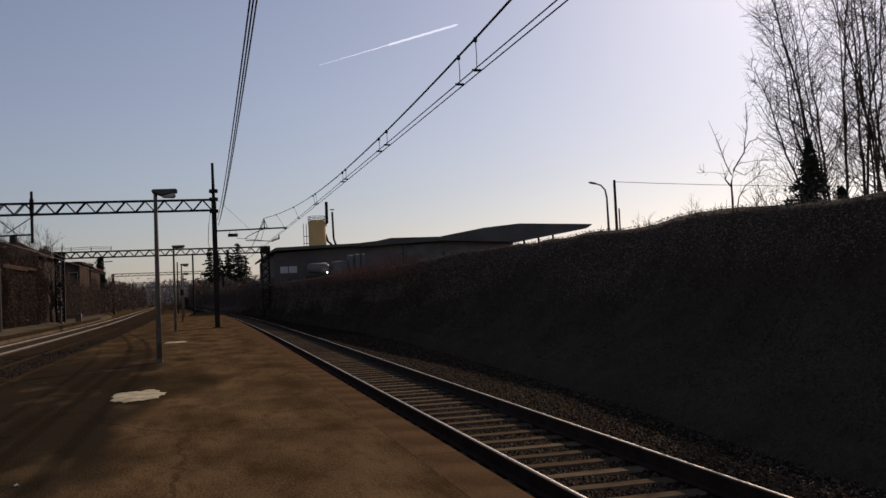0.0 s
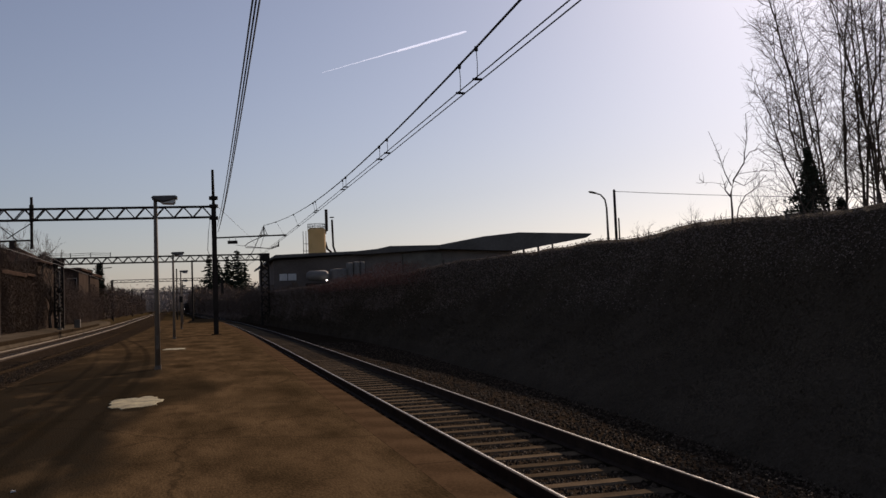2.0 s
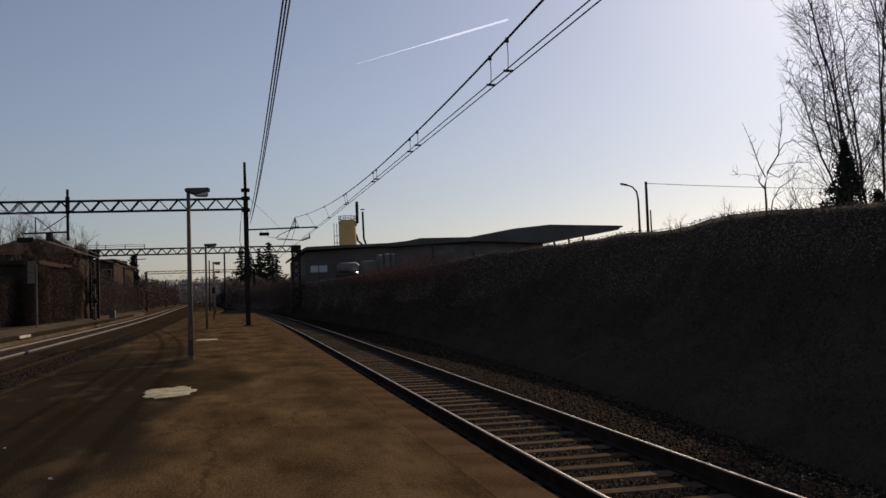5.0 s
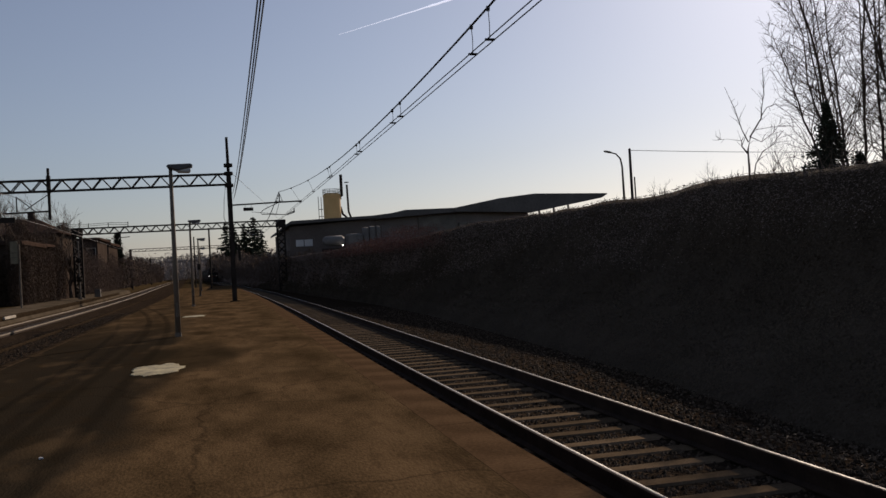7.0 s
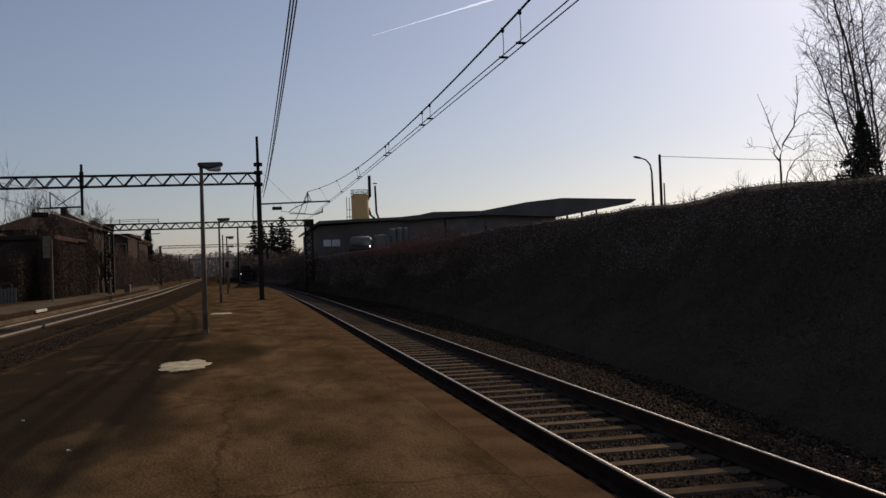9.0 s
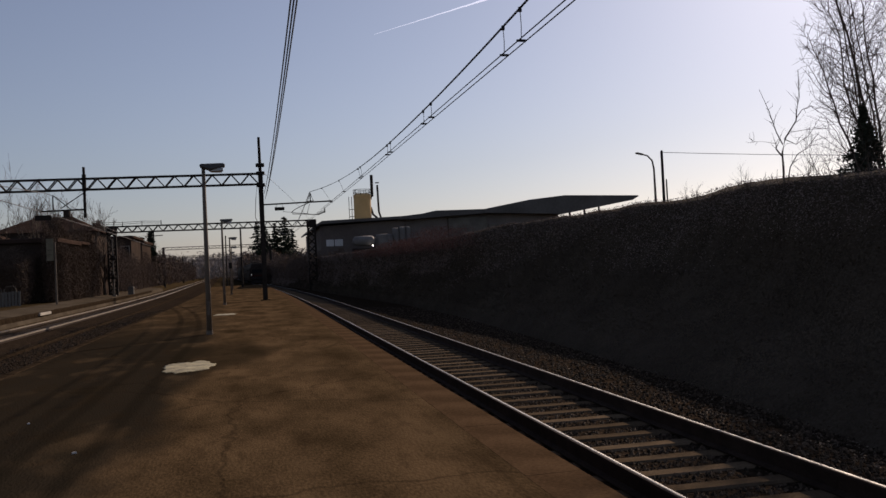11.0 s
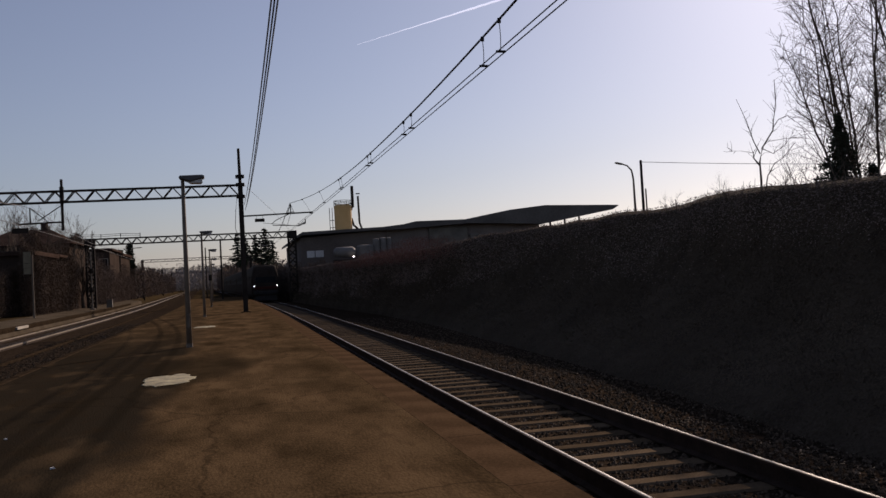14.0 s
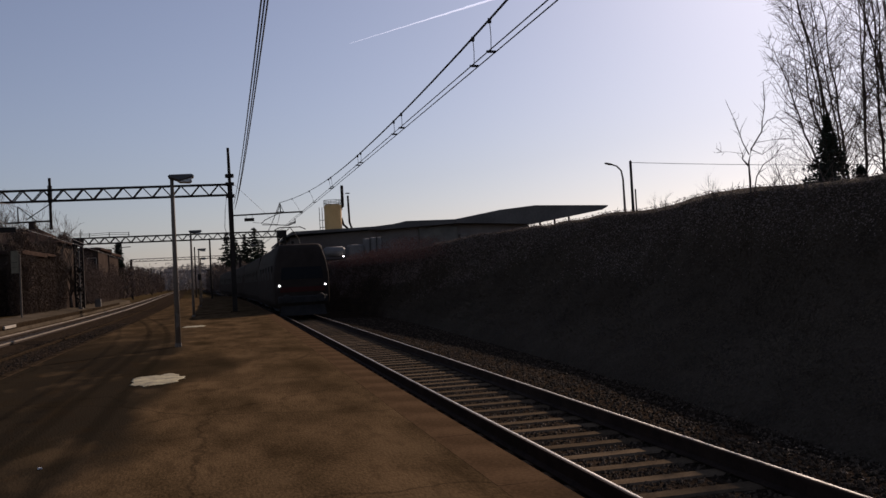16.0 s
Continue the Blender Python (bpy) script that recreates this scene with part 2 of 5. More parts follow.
class Geo:
    """Collects vertices and faces of one mesh."""

    def __init__(self):
        self.v, self.f = [], []

    def add(self, vs, fs):
        k = len(self.v)
        self.v += [tuple(p) for p in vs]
        self.f += [tuple(i + k for i in f) for f in fs]
        return self

    def box(self, x0, y0, z0, x1, y1, z1, c=0.0):
        """A box, its upright edges and top cut back by c."""
        if c <= 0:
            return self.add([(x0, y0, z0), (x1, y0, z0), (x1, y1, z0), (x0, y1, z0), (x0, y0, z1), (x1, y0, z1), (x1, y1, z1), (x0, y1, z1)],
                            [(3, 2, 1, 0), (4, 5, 6, 7), (0, 1, 5, 4), (1, 2, 6, 5), (2, 3, 7, 6), (3, 0, 4, 7)])
        ring = lambda g, z: [(x0 + g + c, y0 + g, z), (x1 - g - c, y0 + g, z), (x1 - g, y0 + g + c, z), (x1 - g, y1 - g - c, z),
                             (x1 - g - c, y1 - g, z), (x0 + g + c, y1 - g, z), (x0 + g, y1 - g - c, z), (x0 + g, y0 + g + c, z)]
        vs = ring(0, z0) + ring(0, z1 - c) + ring(c, z1)
        fs = [tuple(reversed(range(8))), tuple(range(16, 24))]
        for a in (0, 8):
            fs += [(a + i, a + (i + 1) % 8, a + 8 + (i + 1) % 8, a + 8 + i) for i in range(8)]
        return self.add(vs, fs)

    def tube(self, p, q, r0, r1=None, n=8):
        r1 = r0 if r1 is None else r1
        p, q = Vector(p), Vector(q)
        d = (q - p).normalized()
        a = d.orthogonal().normalized()
        b = d.cross(a)
        vs = []
        for c, r in ((p, r0), (q, r1)):
            vs += [c + (a * math.cos(2 * math.pi * i / n) + b * math.sin(2 * math.pi * i / n)) * r for i in range(n)]
        return self.add(vs, [(i, (i + 1) % n, n + (i + 1) % n, n + i) for i in range(n)] + [tuple(reversed(range(n))), tuple(range(n, 2 * n))])

    def line(self, pts, r, n=4):
        """A bent round bar through the points."""
        pts = [Vector(p) for p in pts]
        k = len(pts)
        vs = []
        for j, c in enumerate(pts):
            d = (pts[min(j + 1, k - 1)] - pts[max(j - 1, 0)]).normalized()
            a = d.cross(Vector((0.13, 0.0, 1.0)))
            a = a.normalized() if a.length > 1e-3 else d.orthogonal().normalized()
            b = d.cross(a)
            rr = r[j] if isinstance(r, (list, tuple)) else r
            vs += [c + (a * math.cos(2 * math.pi * i / n) + b * math.sin(2 * math.pi * i / n)) * rr for i in range(n)]
        fs = [(j * n + i, j * n + (i + 1) % n, (j + 1) * n + (i + 1) % n, (j + 1) * n + i) for j in range(k - 1) for i in range(n)]
        return self.add(vs, fs + [tuple(reversed(range(n))), tuple(range((k - 1) * n, k * n))])

    def rings(self, rings, cap=True):
        """Joins rings of equal count into a skin."""
        n = len(rings[0])
        fs = [(j * n + i, j * n + (i + 1) % n, (j + 1) * n + (i + 1) % n, (j + 1) * n + i) for j in range(len(rings) - 1) for i in range(n)]
        if cap:
            fs += [tuple(reversed(range(n))), tuple(range((len(rings) - 1) * n, len(rings) * n))]
        return self.add([p for r in rings for p in r], fs)

    def strip(self, rows):
        """An open sheet through rows of equal count."""
        n = len(rows[0])
        return self.add([p for r in rows for p in r], [(j * n + i, j * n + i + 1, (j + 1) * n + i + 1, (j + 1) * n + i) for j in range(len(rows) - 1) for i in range(n - 1)])

    def mesh(self, name, mat, smooth=False):
        me = bpy.data.meshes.new(name)
        me.from_pydata(self.v, [], self.f)
        me.materials.append(mat)
        if smooth:
            me.polygons.foreach_set("use_smooth", [True] * len(me.polygons))
        me.update()
        return me


def part(name, geo, mat, parent=None, label="", smooth=False, at=None):
    """Links geo as one mesh object, under a thing or a part."""
    ob = new(name, geo if isinstance(geo, bpy.types.Mesh) else geo.mesh(name, mat, smooth))
    ob.parent = parent
    if at is not None:
        ob.matrix_basis = at
    return tagged(ob, label)


def thing(name, m, label, category, group="", kind=""):
    """An empty at a thing's base, for its parts."""
    ob = new(name)
    ob.matrix_basis = m
    return tagged(ob, label, category, group, kind)


def structure(name, geo, mat, label, category, smooth=False):
    return tagged(part(name, geo, mat, smooth=smooth), label, category, kind="structure")


# ---- the plan: x across, y along the line, which bends gently to the left far off ----
RAIL_Z = -0.35
RIGHT_LINE, LEFT_LINE = 3.87, -9.27
PLAT_LEFT, PLAT_RIGHT = -4.18, 2.2


def bend(y):
    """How far the line has moved aside at y."""
    if y < 30:
        return 0.0
    if y < 120:
        return -0.000211 * (y - 30) ** 2
    return -1.709 - 0.038 * (y - 120)


def heading(y):
    """The line's turn from straight ahead at y, in degrees."""
    return math.degrees(math.atan(-(bend(y + 1) - bend(y - 1)) / 2))


STATIONS = [-60, -40, -20, -10, 0, 10, 20] + list(range(30, 130, 6)) + list(range(130, 520, 30)) + [700, 900]

# ---- ground ----


def build_ground():
    prof = [(-2500, 0.3), (-300, 0.1), (-60, 0.0), (-16, -0.05), (-14.2, -0.08), (-13.9, -0.62), (-4.5, -0.72), (2.3, -0.72), (6.2, -0.78), (8.7, -0.72), (10.4, 0.4), (14, 1.3), (60, 1.6), (300, 2.0), (2500, 2.0)]
    ys = [-2500, -400] + STATIONS + [1500, 2800]
    g = Geo().strip([[(x + (bend(y) if abs(x) < 61 else 0), y, z) for x, z in prof] for y in ys])
    structure("ground", g, EARTH, "dry winter grass and bare earth beside the railway", "ground", True)


def build_ballast():
    for name, line in (("ballast_bed", RIGHT_LINE), ("ballast_bed", LEFT_LINE)):
        if line > 0:
            prof = [(2.18 - line, -0.51), (-1.25, -0.51), (-0.95, -0.535), (-0.75, -0.562), (0.75, -0.562), (0.95, -0.535), (1.3, -0.51), (1.7, -0.535), (2.4, -0.57), (3.4, -0.6), (4.7, -0.66)]
        else:
            prof = [(-2.1, -0.6), (-1.4, -0.46), (-0.85, -0.475), (0, -0.5), (0.85, -0.475), (1.4, -0.46), (2.2, -0.55), (3.0, -0.5), (4.2, -0.42), (5.09, -0.34)]
        g = Geo().strip([[(line + x + bend(y), y, z) for x, z in prof] for y in STATIONS])
        structure(name, g, BALLAST, "brown stained ballast stones under the track", "ballast", True)


def rail_profile(x, y, z):
    """Foot, web and head of one rail at a station."""
    sec = [(-0.07, -0.185), (0.07, -0.185), (0.07, -0.173), (0.012, -0.15), (0.012, -0.045), (0.036, -0.035), (0.036, -0.004), (0.03, 0), (-0.03, 0), (-0.036, -0.004), (-0.036, -0.035), (-0.012, -0.045), (-0.012, -0.15), (-0.07, -0.173)]
    return [(x + u, y, z + w) for u, w in sec]


def build_rails():
    for line in (RIGHT_LINE, LEFT_LINE):
        track = thing("railway_track", pose(0, 0, 0), "steel railway track on concrete sleepers in brown ballast", "track", "railway tracks")
        for side in (-0.765, 0.765):
            g = Geo().rings([rail_profile(line + side + bend(y), y, RAIL_Z) for y in STATIONS])
            rail = part("rail", g, RAIL_SIDE, track, "steel rail with a bright worn head")
            x = line + side
            if line < 0:
                # The cap reaches down the head side to carry that painted sunlight.
                cap = ((0.039, -0.055), (0.039, -0.004), (0.0, 0.005), (-0.039, -0.004), (-0.039, -0.055))
            else:
                cap = ((0.014, 0.002), (0.0, 0.005), (-0.014, 0.002))
            h = Geo().strip([[(x + u + bend(y), y, RAIL_Z + w) for u, w in reversed(cap)] for y in STATIONS])
            part("rail_head", h, RAIL_SUNLIT if line < 0 else RAIL_TOP_DULL if side > 0 else RAIL_TOP, rail, "polished running surface of the rail")
        TRACKS.append(track)


TRACKS = []


def build_sleepers():
    one = Geo()
    one.rings([[(-1.2, -0.14, z), (-0.5, -0.12, z), (0.5, -0.12, z), (1.2, -0.14, z), (1.2, 0.14, z), (0.5, 0.12, z), (-0.5, 0.12, z), (-1.2, 0.14, z)] if k < 2 else
               [(-1.17, -0.11, z), (-0.5, -0.09, z), (0.5, -0.09, z), (1.17, -0.11, z), (1.17, 0.11, z), (0.5, 0.09, z), (-0.5, 0.09, z), (-1.17, 0.11, z)]
               for k, z in enumerate((-0.14, -0.02, 0.0))])
    for track, line in zip(TRACKS, (RIGHT_LINE, LEFT_LINE)):
        mat = SLEEPER if line > 0 else SLEEPER_WOOD
        me = one.mesh("sleeper", mat)
        far = Geo()
        for i in range(-30, 480):
            y = 10.22 + 0.6 * i if line > 0 else 9.83 + 0.577 * i
            z = -0.54 if line > 0 else -0.485
            if (line > 0 and 2 < y < 110) or (line < 0 and 15 < y < 70):
                ob = part("sleeper", me, None, track)
                ob.matrix_basis = pose(line + bend(y) + random.uniform(-0.02, 0.02), y, z + random.uniform(-0.006, 0.006), 0, 0, heading(y) + random.uniform(-0.6, 0.6))
            elif y < 220:
                x = line + bend(y)
                far.box(x - 1.2, y - 0.13, z - 0.14, x + 1.2, y + 0.13, z - 0.003)
        tagged(part("far_sleepers", far, mat, track), kind="stuff")


def build_platform():
    ys = [-40, -20, -10, 0, 10, 20] + list(range(30, 121, 5))
    g = Geo().rings([[(PLAT_LEFT + bend(y), y, -0.7), (PLAT_RIGHT - 0.06 + bend(y), y, -0.7), (PLAT_RIGHT - 0.06 + bend(y), y, -0.1), (PLAT_RIGHT - 0.415 + bend(y), y, -0.1), (PLAT_RIGHT - 0.42 + bend(y), y, 0.0),
                      (0.5 + bend(y), y, 0.0), (-1.2 + bend(y), y, 0.0), (PLAT_LEFT + 0.16 + bend(y), y, -0.005), (PLAT_LEFT + bend(y), y, -0.06)] for y in ys])
    plat = structure("pavement_platform", g, ASPHALT, "worn brown asphalt island platform with dark stains", "platform")
    return plat


def build_coping(plat):
    """Edge slabs along both platform edges."""
    wide = Geo().box(-0.21, -0.4995, -0.14, 0.21, 0.4995, 0.0, 0.002).mesh("coping_slab", COPING)
    thin = Geo().box(-0.085, -0.495, -0.25, 0.085, 0.495, 0.0, 0.012).mesh("edge_kerb", TROUGH)
    for i in range(-12, 118):
        y = 0.5 + i
        part("coping_slab", wide, None, plat, at=pose(PLAT_RIGHT - 0.21 + bend(y), y, 0.001 + random.uniform(-0.001, 0.001), 0, 0, heading(y)))
        part("edge_kerb", thin, None, plat, at=pose(PLAT_LEFT + 0.08 + bend(y), y, 0.012 + random.uniform(-0.006, 0.006), 0, 0, heading(y)))


def build_far_platform():
    ys = [0, 20] + list(range(30, 121, 6)) + [150]
    g = Geo().rings([[(-14.2 + bend(y), y, -0.7), (-11.9 + bend(y), y, -0.7), (-12.1 + bend(y), y, -0.2), (-12.4 + bend(y), y, -0.14), (-14.2 + bend(y), y, 0.02)] for y in ys])
    p = structure("pavement_side_platform", g, SIDE_EARTH, "low earth side platform with a concrete kerb", "platform")
    k = Geo().box(-0.09, -0.99, -0.3, 0.09, 0.99, 0.0, 0.015).mesh("kerb_stone", TROUGH)
    for i in range(20, 64):
        y = 2 * i
        part("kerb_stone", k, None, p, at=pose(-12.1 + bend(y), y, -0.16 + random.uniform(-0.01, 0.01), 0, 0, heading(y)))
    b = Geo().box(-0.1, -1.45, -0.15, 0.1, 1.45, 0.0, 0.02)
    w = part("kerb_block", b, PLASTER_PALE, at=pose(-12.0 + bend(55.4), 55.4, -0.19, 0, 0, heading(55.4)))
    tagged(w, "white painted concrete block lying beside the side platform kerb", "concrete block")
    # cable trough lids between platform and far track
    lid = Geo().box(-0.06, -0.49, -0.1, 0.06, 0.49, 0.0, 0.01).mesh("trough_lid", TROUGH)
    trough = thing("cable_trough", pose(0, 0, 0), "low concrete cable trough with lids in the ballast", "cable trough")
    for i in range(0, 100):
        y = 12 + i
        part("trough_lid", lid, None, trough, at=pose(-6.9 + bend(y), y, -0.455 + random.uniform(-0.012, 0.012), random.uniform(-1, 1), 0, heading(y)))


def build_mortar(x, y, sx, sy):
    """A splash of pale mortar on the paving."""
    n = 44
    ring = []
    for i in range(n):
        a = 2 * math.pi * i / n
        r = 0.86 + 0.3 * noise.noise(Vector((math.cos(a) * 1.7 + x, math.sin(a) * 1.7 + y, 3))) + random.uniform(-0.09, 0.09)
        ring.append((math.cos(a) * sx * r, math.sin(a) * sy * r))
    g = Geo().rings([[(u * s, v * s, z) for u, v in ring] for s, z in ((1.0, 0.002), (0.95, 0.007), (0.55, 0.011), (0.2, 0.009))])
    ob = part("mortar_patch", g, PATCH, at=pose(x, y, 0.0), smooth=True)
    tagged(ob, "pale dried mortar patch on the brown platform paving", "mortar patch", "mortar patches")


def build_stones():
    """Loose ballast stones beside and between the rails."""
    rnd = random.Random(21)
    beds = (("shoulder", 13000, 4.75, 8.4, 4, 46), ("between_rails", 13000, 3.16, 4.57, 3, 42), ("far_side", 9000, -8.3, -4.3, 12, 55))
    for bed, count, x0, x1, y0, y1 in beds:
        vs, fs = [], []
        for k in range(count):
            y = y0 + (y1 - y0) * rnd.random() ** 1.5
            x = rnd.uniform(x0, min(x1, hedge_foot(y) + 0.25))
            if bed == "shoulder":
                z = -0.535 + max(0.0, 0.025 - abs(x - 5.17) * 0.0625) - max(0.0, x - 5.57) * 0.045
            elif bed == "between_rails":
                z = -0.568
                if abs((y - 10.22 + 0.3) % 0.6 - 0.3) < 0.12 and rnd.random() < 0.95:
                    continue
            else:
                z = -0.55 + (x + 7.07) / 2.9 * 0.21 if x > -7.07 else -0.52
            c = Vector((x + bend(y), y, z + 0.008))
            r = rnd.uniform(0.014, 0.034)
            i = len(vs)
            vs += [c + Vector((rnd.uniform(0.6, 1.2) * r * a, rnd.uniform(0.6, 1.2) * r * b, rnd.uniform(0.5, 1.0) * r * d)) for a, b, d in ((1, 0, 0.1), (0, 1, 0), (-1, 0, 0.1), (0, -1, 0), (0.2, 0.1, 1), (0, 0, -1))]
            fs += [(i + a, i + b, i + d) for a, b, d in ((0, 1, 4), (1, 2, 4), (2, 3, 4), (3, 0, 4), (1, 0, 5), (2, 1, 5), (3, 2, 5), (0, 3, 5))]
        tagged(part("loose_stones", Geo().add(vs, fs), STONE), "loose angular ballast stones beside the rails", "stones", kind="stuff")


def build_litter():
    rnd = random.Random(5)
    vs, fs = [], []
    for k in range(1500):
        y = 5 + 32 * rnd.random() ** 1.3
        x = hedge_foot(y) - abs(rnd.gauss(0, 0.5)) + 0.1
        if x < 4.8:
            continue
        c = Vector((x + bend(y), y, -0.51 - max(0.0, x - 5.57) * 0.045 + 0.012 * rnd.random()))
        a = rnd.uniform(0, 6.283)
        r = rnd.uniform(0.008, 0.019)
        d, e = Vector((math.cos(a), math.sin(a), rnd.gauss(0, 0.35))) * r, Vector((-math.sin(a), math.cos(a), rnd.gauss(0, 0.35))) * r * 0.55
        i = len(vs)
        vs += [c - d, c + e, c + d, c - e]
        fs.append((i, i + 1, i + 2, i + 3))
    tagged(part("fallen_leaves", Geo().add(vs, fs), FALLEN), "pale dry fallen leaves along the hedge foot", "leaves", kind="stuff")
    for x, y in ((-2.44, 10.25), (-1.62, 8.3)):
        n = 7
        ring = [(0.014 * rnd.uniform(0.6, 1.2) * math.cos(i * 6.283 / n), 0.022 * rnd.uniform(0.6, 1.2) * math.sin(i * 6.283 / n)) for i in range(n)]
        g = Geo().rings([[(u, v, 0.0) for u, v in ring], [(u * 0.9, v * 0.8, 0.014) for u, v in ring]])
        tagged(part("paper_scrap", g, WHITE_PANEL, at=pose(x, y, 0.002, 0, 0, rnd.uniform(0, 180))), "small crumpled pale paper scrap on the platform", "litter", "paper scraps")


# ---- line equipment ----


def lattice(g, p, q, h, bays, chord=0.058, brace=0.036, w=0.35):
    """A square lattice beam between two points: four chords and zigzag braces."""
    p, q = Vector(p), Vector(q)
    along = (q - p).normalized()
    across = along.cross(Vector((0, 0, 1))).normalized() * w / 2
    up = Vector((0, 0, h))
    for s in (-1, 1):
        for o in (Vector(), up):
            g.tube(p + across * s + o, q + across * s + o, chord, n=4)
        for i in range(bays):
            a, b, c = (p.lerp(q, (i + k) / bays) + across * s for k in (0, 0.5, 1))
            g.tube(a, b + up, brace, n=4)
            g.tube(b + up, c, brace, n=4)
    for i in range(bays + 1):
        a = p.lerp(q, i / bays)
        g.tube(a - across, a + across, brace, n=4)
        g.tube(a - across + up, a + across + up, brace, n=4)


def insulator(g, p, q):
    p, q = Vector(p), Vector(q)
    for i in range(7):
        a = p.lerp(q, i / 7)
        g.tube(a, p.lerp(q, (i + 0.6) / 7), 0.07, 0.045, 8)


def build_mast():
    """The platform mast, its lattice beam over the far tracks and its bracket over the near one."""
    x, y = 0.45, 49.9
    t = thing("catenary_gantry", pose(0, 0, 0), "dark steel mast with lattice beam and bracket on the platform", "catenary gantry", "catenary gantries")
    g = Geo().box(x - 0.13, y - 0.13, -0.02, x + 0.13, y + 0.13, 6.9)
    part("mast", g, STEEL, t)
    part("mast_tip", Geo().tube((x, y, 6.8), (x - 0.02, y, 9.0), 0.09, 0.07, 8), STEEL, t)
    part("footing", Geo().box(x - 0.26, y - 0.26, -0.05, x + 0.26, y + 0.26, 0.04, 0.02), TROUGH, t, "small concrete footing")
    for z in (6.35, 7.0, 7.45):
        part("clamp", Geo().tube((x, y, z - 0.09), (x, y, z + 0.09), 0.24, 0.24, 10), STEEL, t)
    b = Geo()
    lattice(b, (x - 0.1, y, 6.4), (-16.5, y + 0.1, 6.3), 0.58, 17)
    part("lattice_beam", b, STEEL, t, "zigzag lattice beam spanning the far tracks")
    part("far_leg", Geo().box(-16.8, y - 0.15, -0.2, -16.5, y + 0.15, 7.2), STEEL, t)
    d = Geo().tube((-8.72, y, 4.85), (-8.72, y, 7.55), 0.075, 0.07, 8)
    d.tube((-8.72, y, 6.25), (-8.72, y, 7.15), 0.11, 0.11, 8)
    drop = part("drop_tube", d, STEEL, t, "vertical steel tube hung from the beam")
    a = Geo().tube((-8.72, y, 5.3), (-11.0, y, 5.25), 0.045, n=6).tube((-8.72, y, 6.2), (-9.9, y, 5.4), 0.025, n=6)
    a.tube((-10.3, y, 5.25), (-10.3, y, 6.1), 0.035, n=6).tube((-10.3, y, 6.1), (-9.4, y, 5.3), 0.025, n=6)
    part("side_arm", a, STEEL, drop)
    part("side_plate", Geo().box(-11.2, y - 0.05, 4.78, -10.4, y + 0.05, 5.05, 0.02), STEEL, drop)
    # bracket over the near line
    a = Geo().tube((x, y, 5.26), (4.35, y, 5.36), 0.042, n=6)
    arm = part("bracket_arm", a, STEEL, t)
    s = Geo().line([(3.12, y, 5.33), (2.6, y, 5.12), (2.25, y, 4.95), (2.05, y, 4.78), (2.12, y, 4.7), (2.6, y, 4.68), (3.3, y, 4.64), (3.55, y, 4.62)], 0.022, 6)
    s.tube((3.12, y, 5.33), (3.12, y, 5.86), 0.03, n=6).tube((2.95, y, 5.35), (3.12, y, 5.8), 0.016, n=6).tube((3.3, y, 5.35), (3.14, y, 5.8), 0.016, n=6)
    s.tube((3.9, y, 4.72), (3.9, y, 5.0), 0.03, n=6).tube((3.9, y, 4.74), (3.5, y, 4.62), 0.02, n=6).tube((1.6, y, 4.85), (3.3, y, 4.64), 0.012, n=5).tube((3.1, y, 5.3), (2.9, y, 4.66), 0.012, n=5)
    part("steady_arm", s, STEEL, arm)
    for p, q in (((2.9, y, 5.36), (3.34, y, 5.37)), ((3.5, y, 4.64), (3.9, y, 4.8))):
        i = Geo()
        insulator(i, p, q)
        part("insulator", i, CONCRETE, arm)
    part("number_plate", Geo().box(1.15, y - 0.03, 4.92, 1.68, y + 0.03, 5.1, 0.01).tube((1.25, y, 5.1), (1.25, y, 5.32), 0.012, n=4).tube((1.58, y, 5.1), (1.58, y, 5.32), 0.012, n=4), STEEL, arm, "dark hanging plate")
    g = Geo().line([(x - 0.2, y, 6.3), (x - 0.3, y, 5.6), (x - 0.36, y, 4.6), (x - 0.16, y, 4.0)], 0.015)
    part("earth_cable", g, WIRE, t)


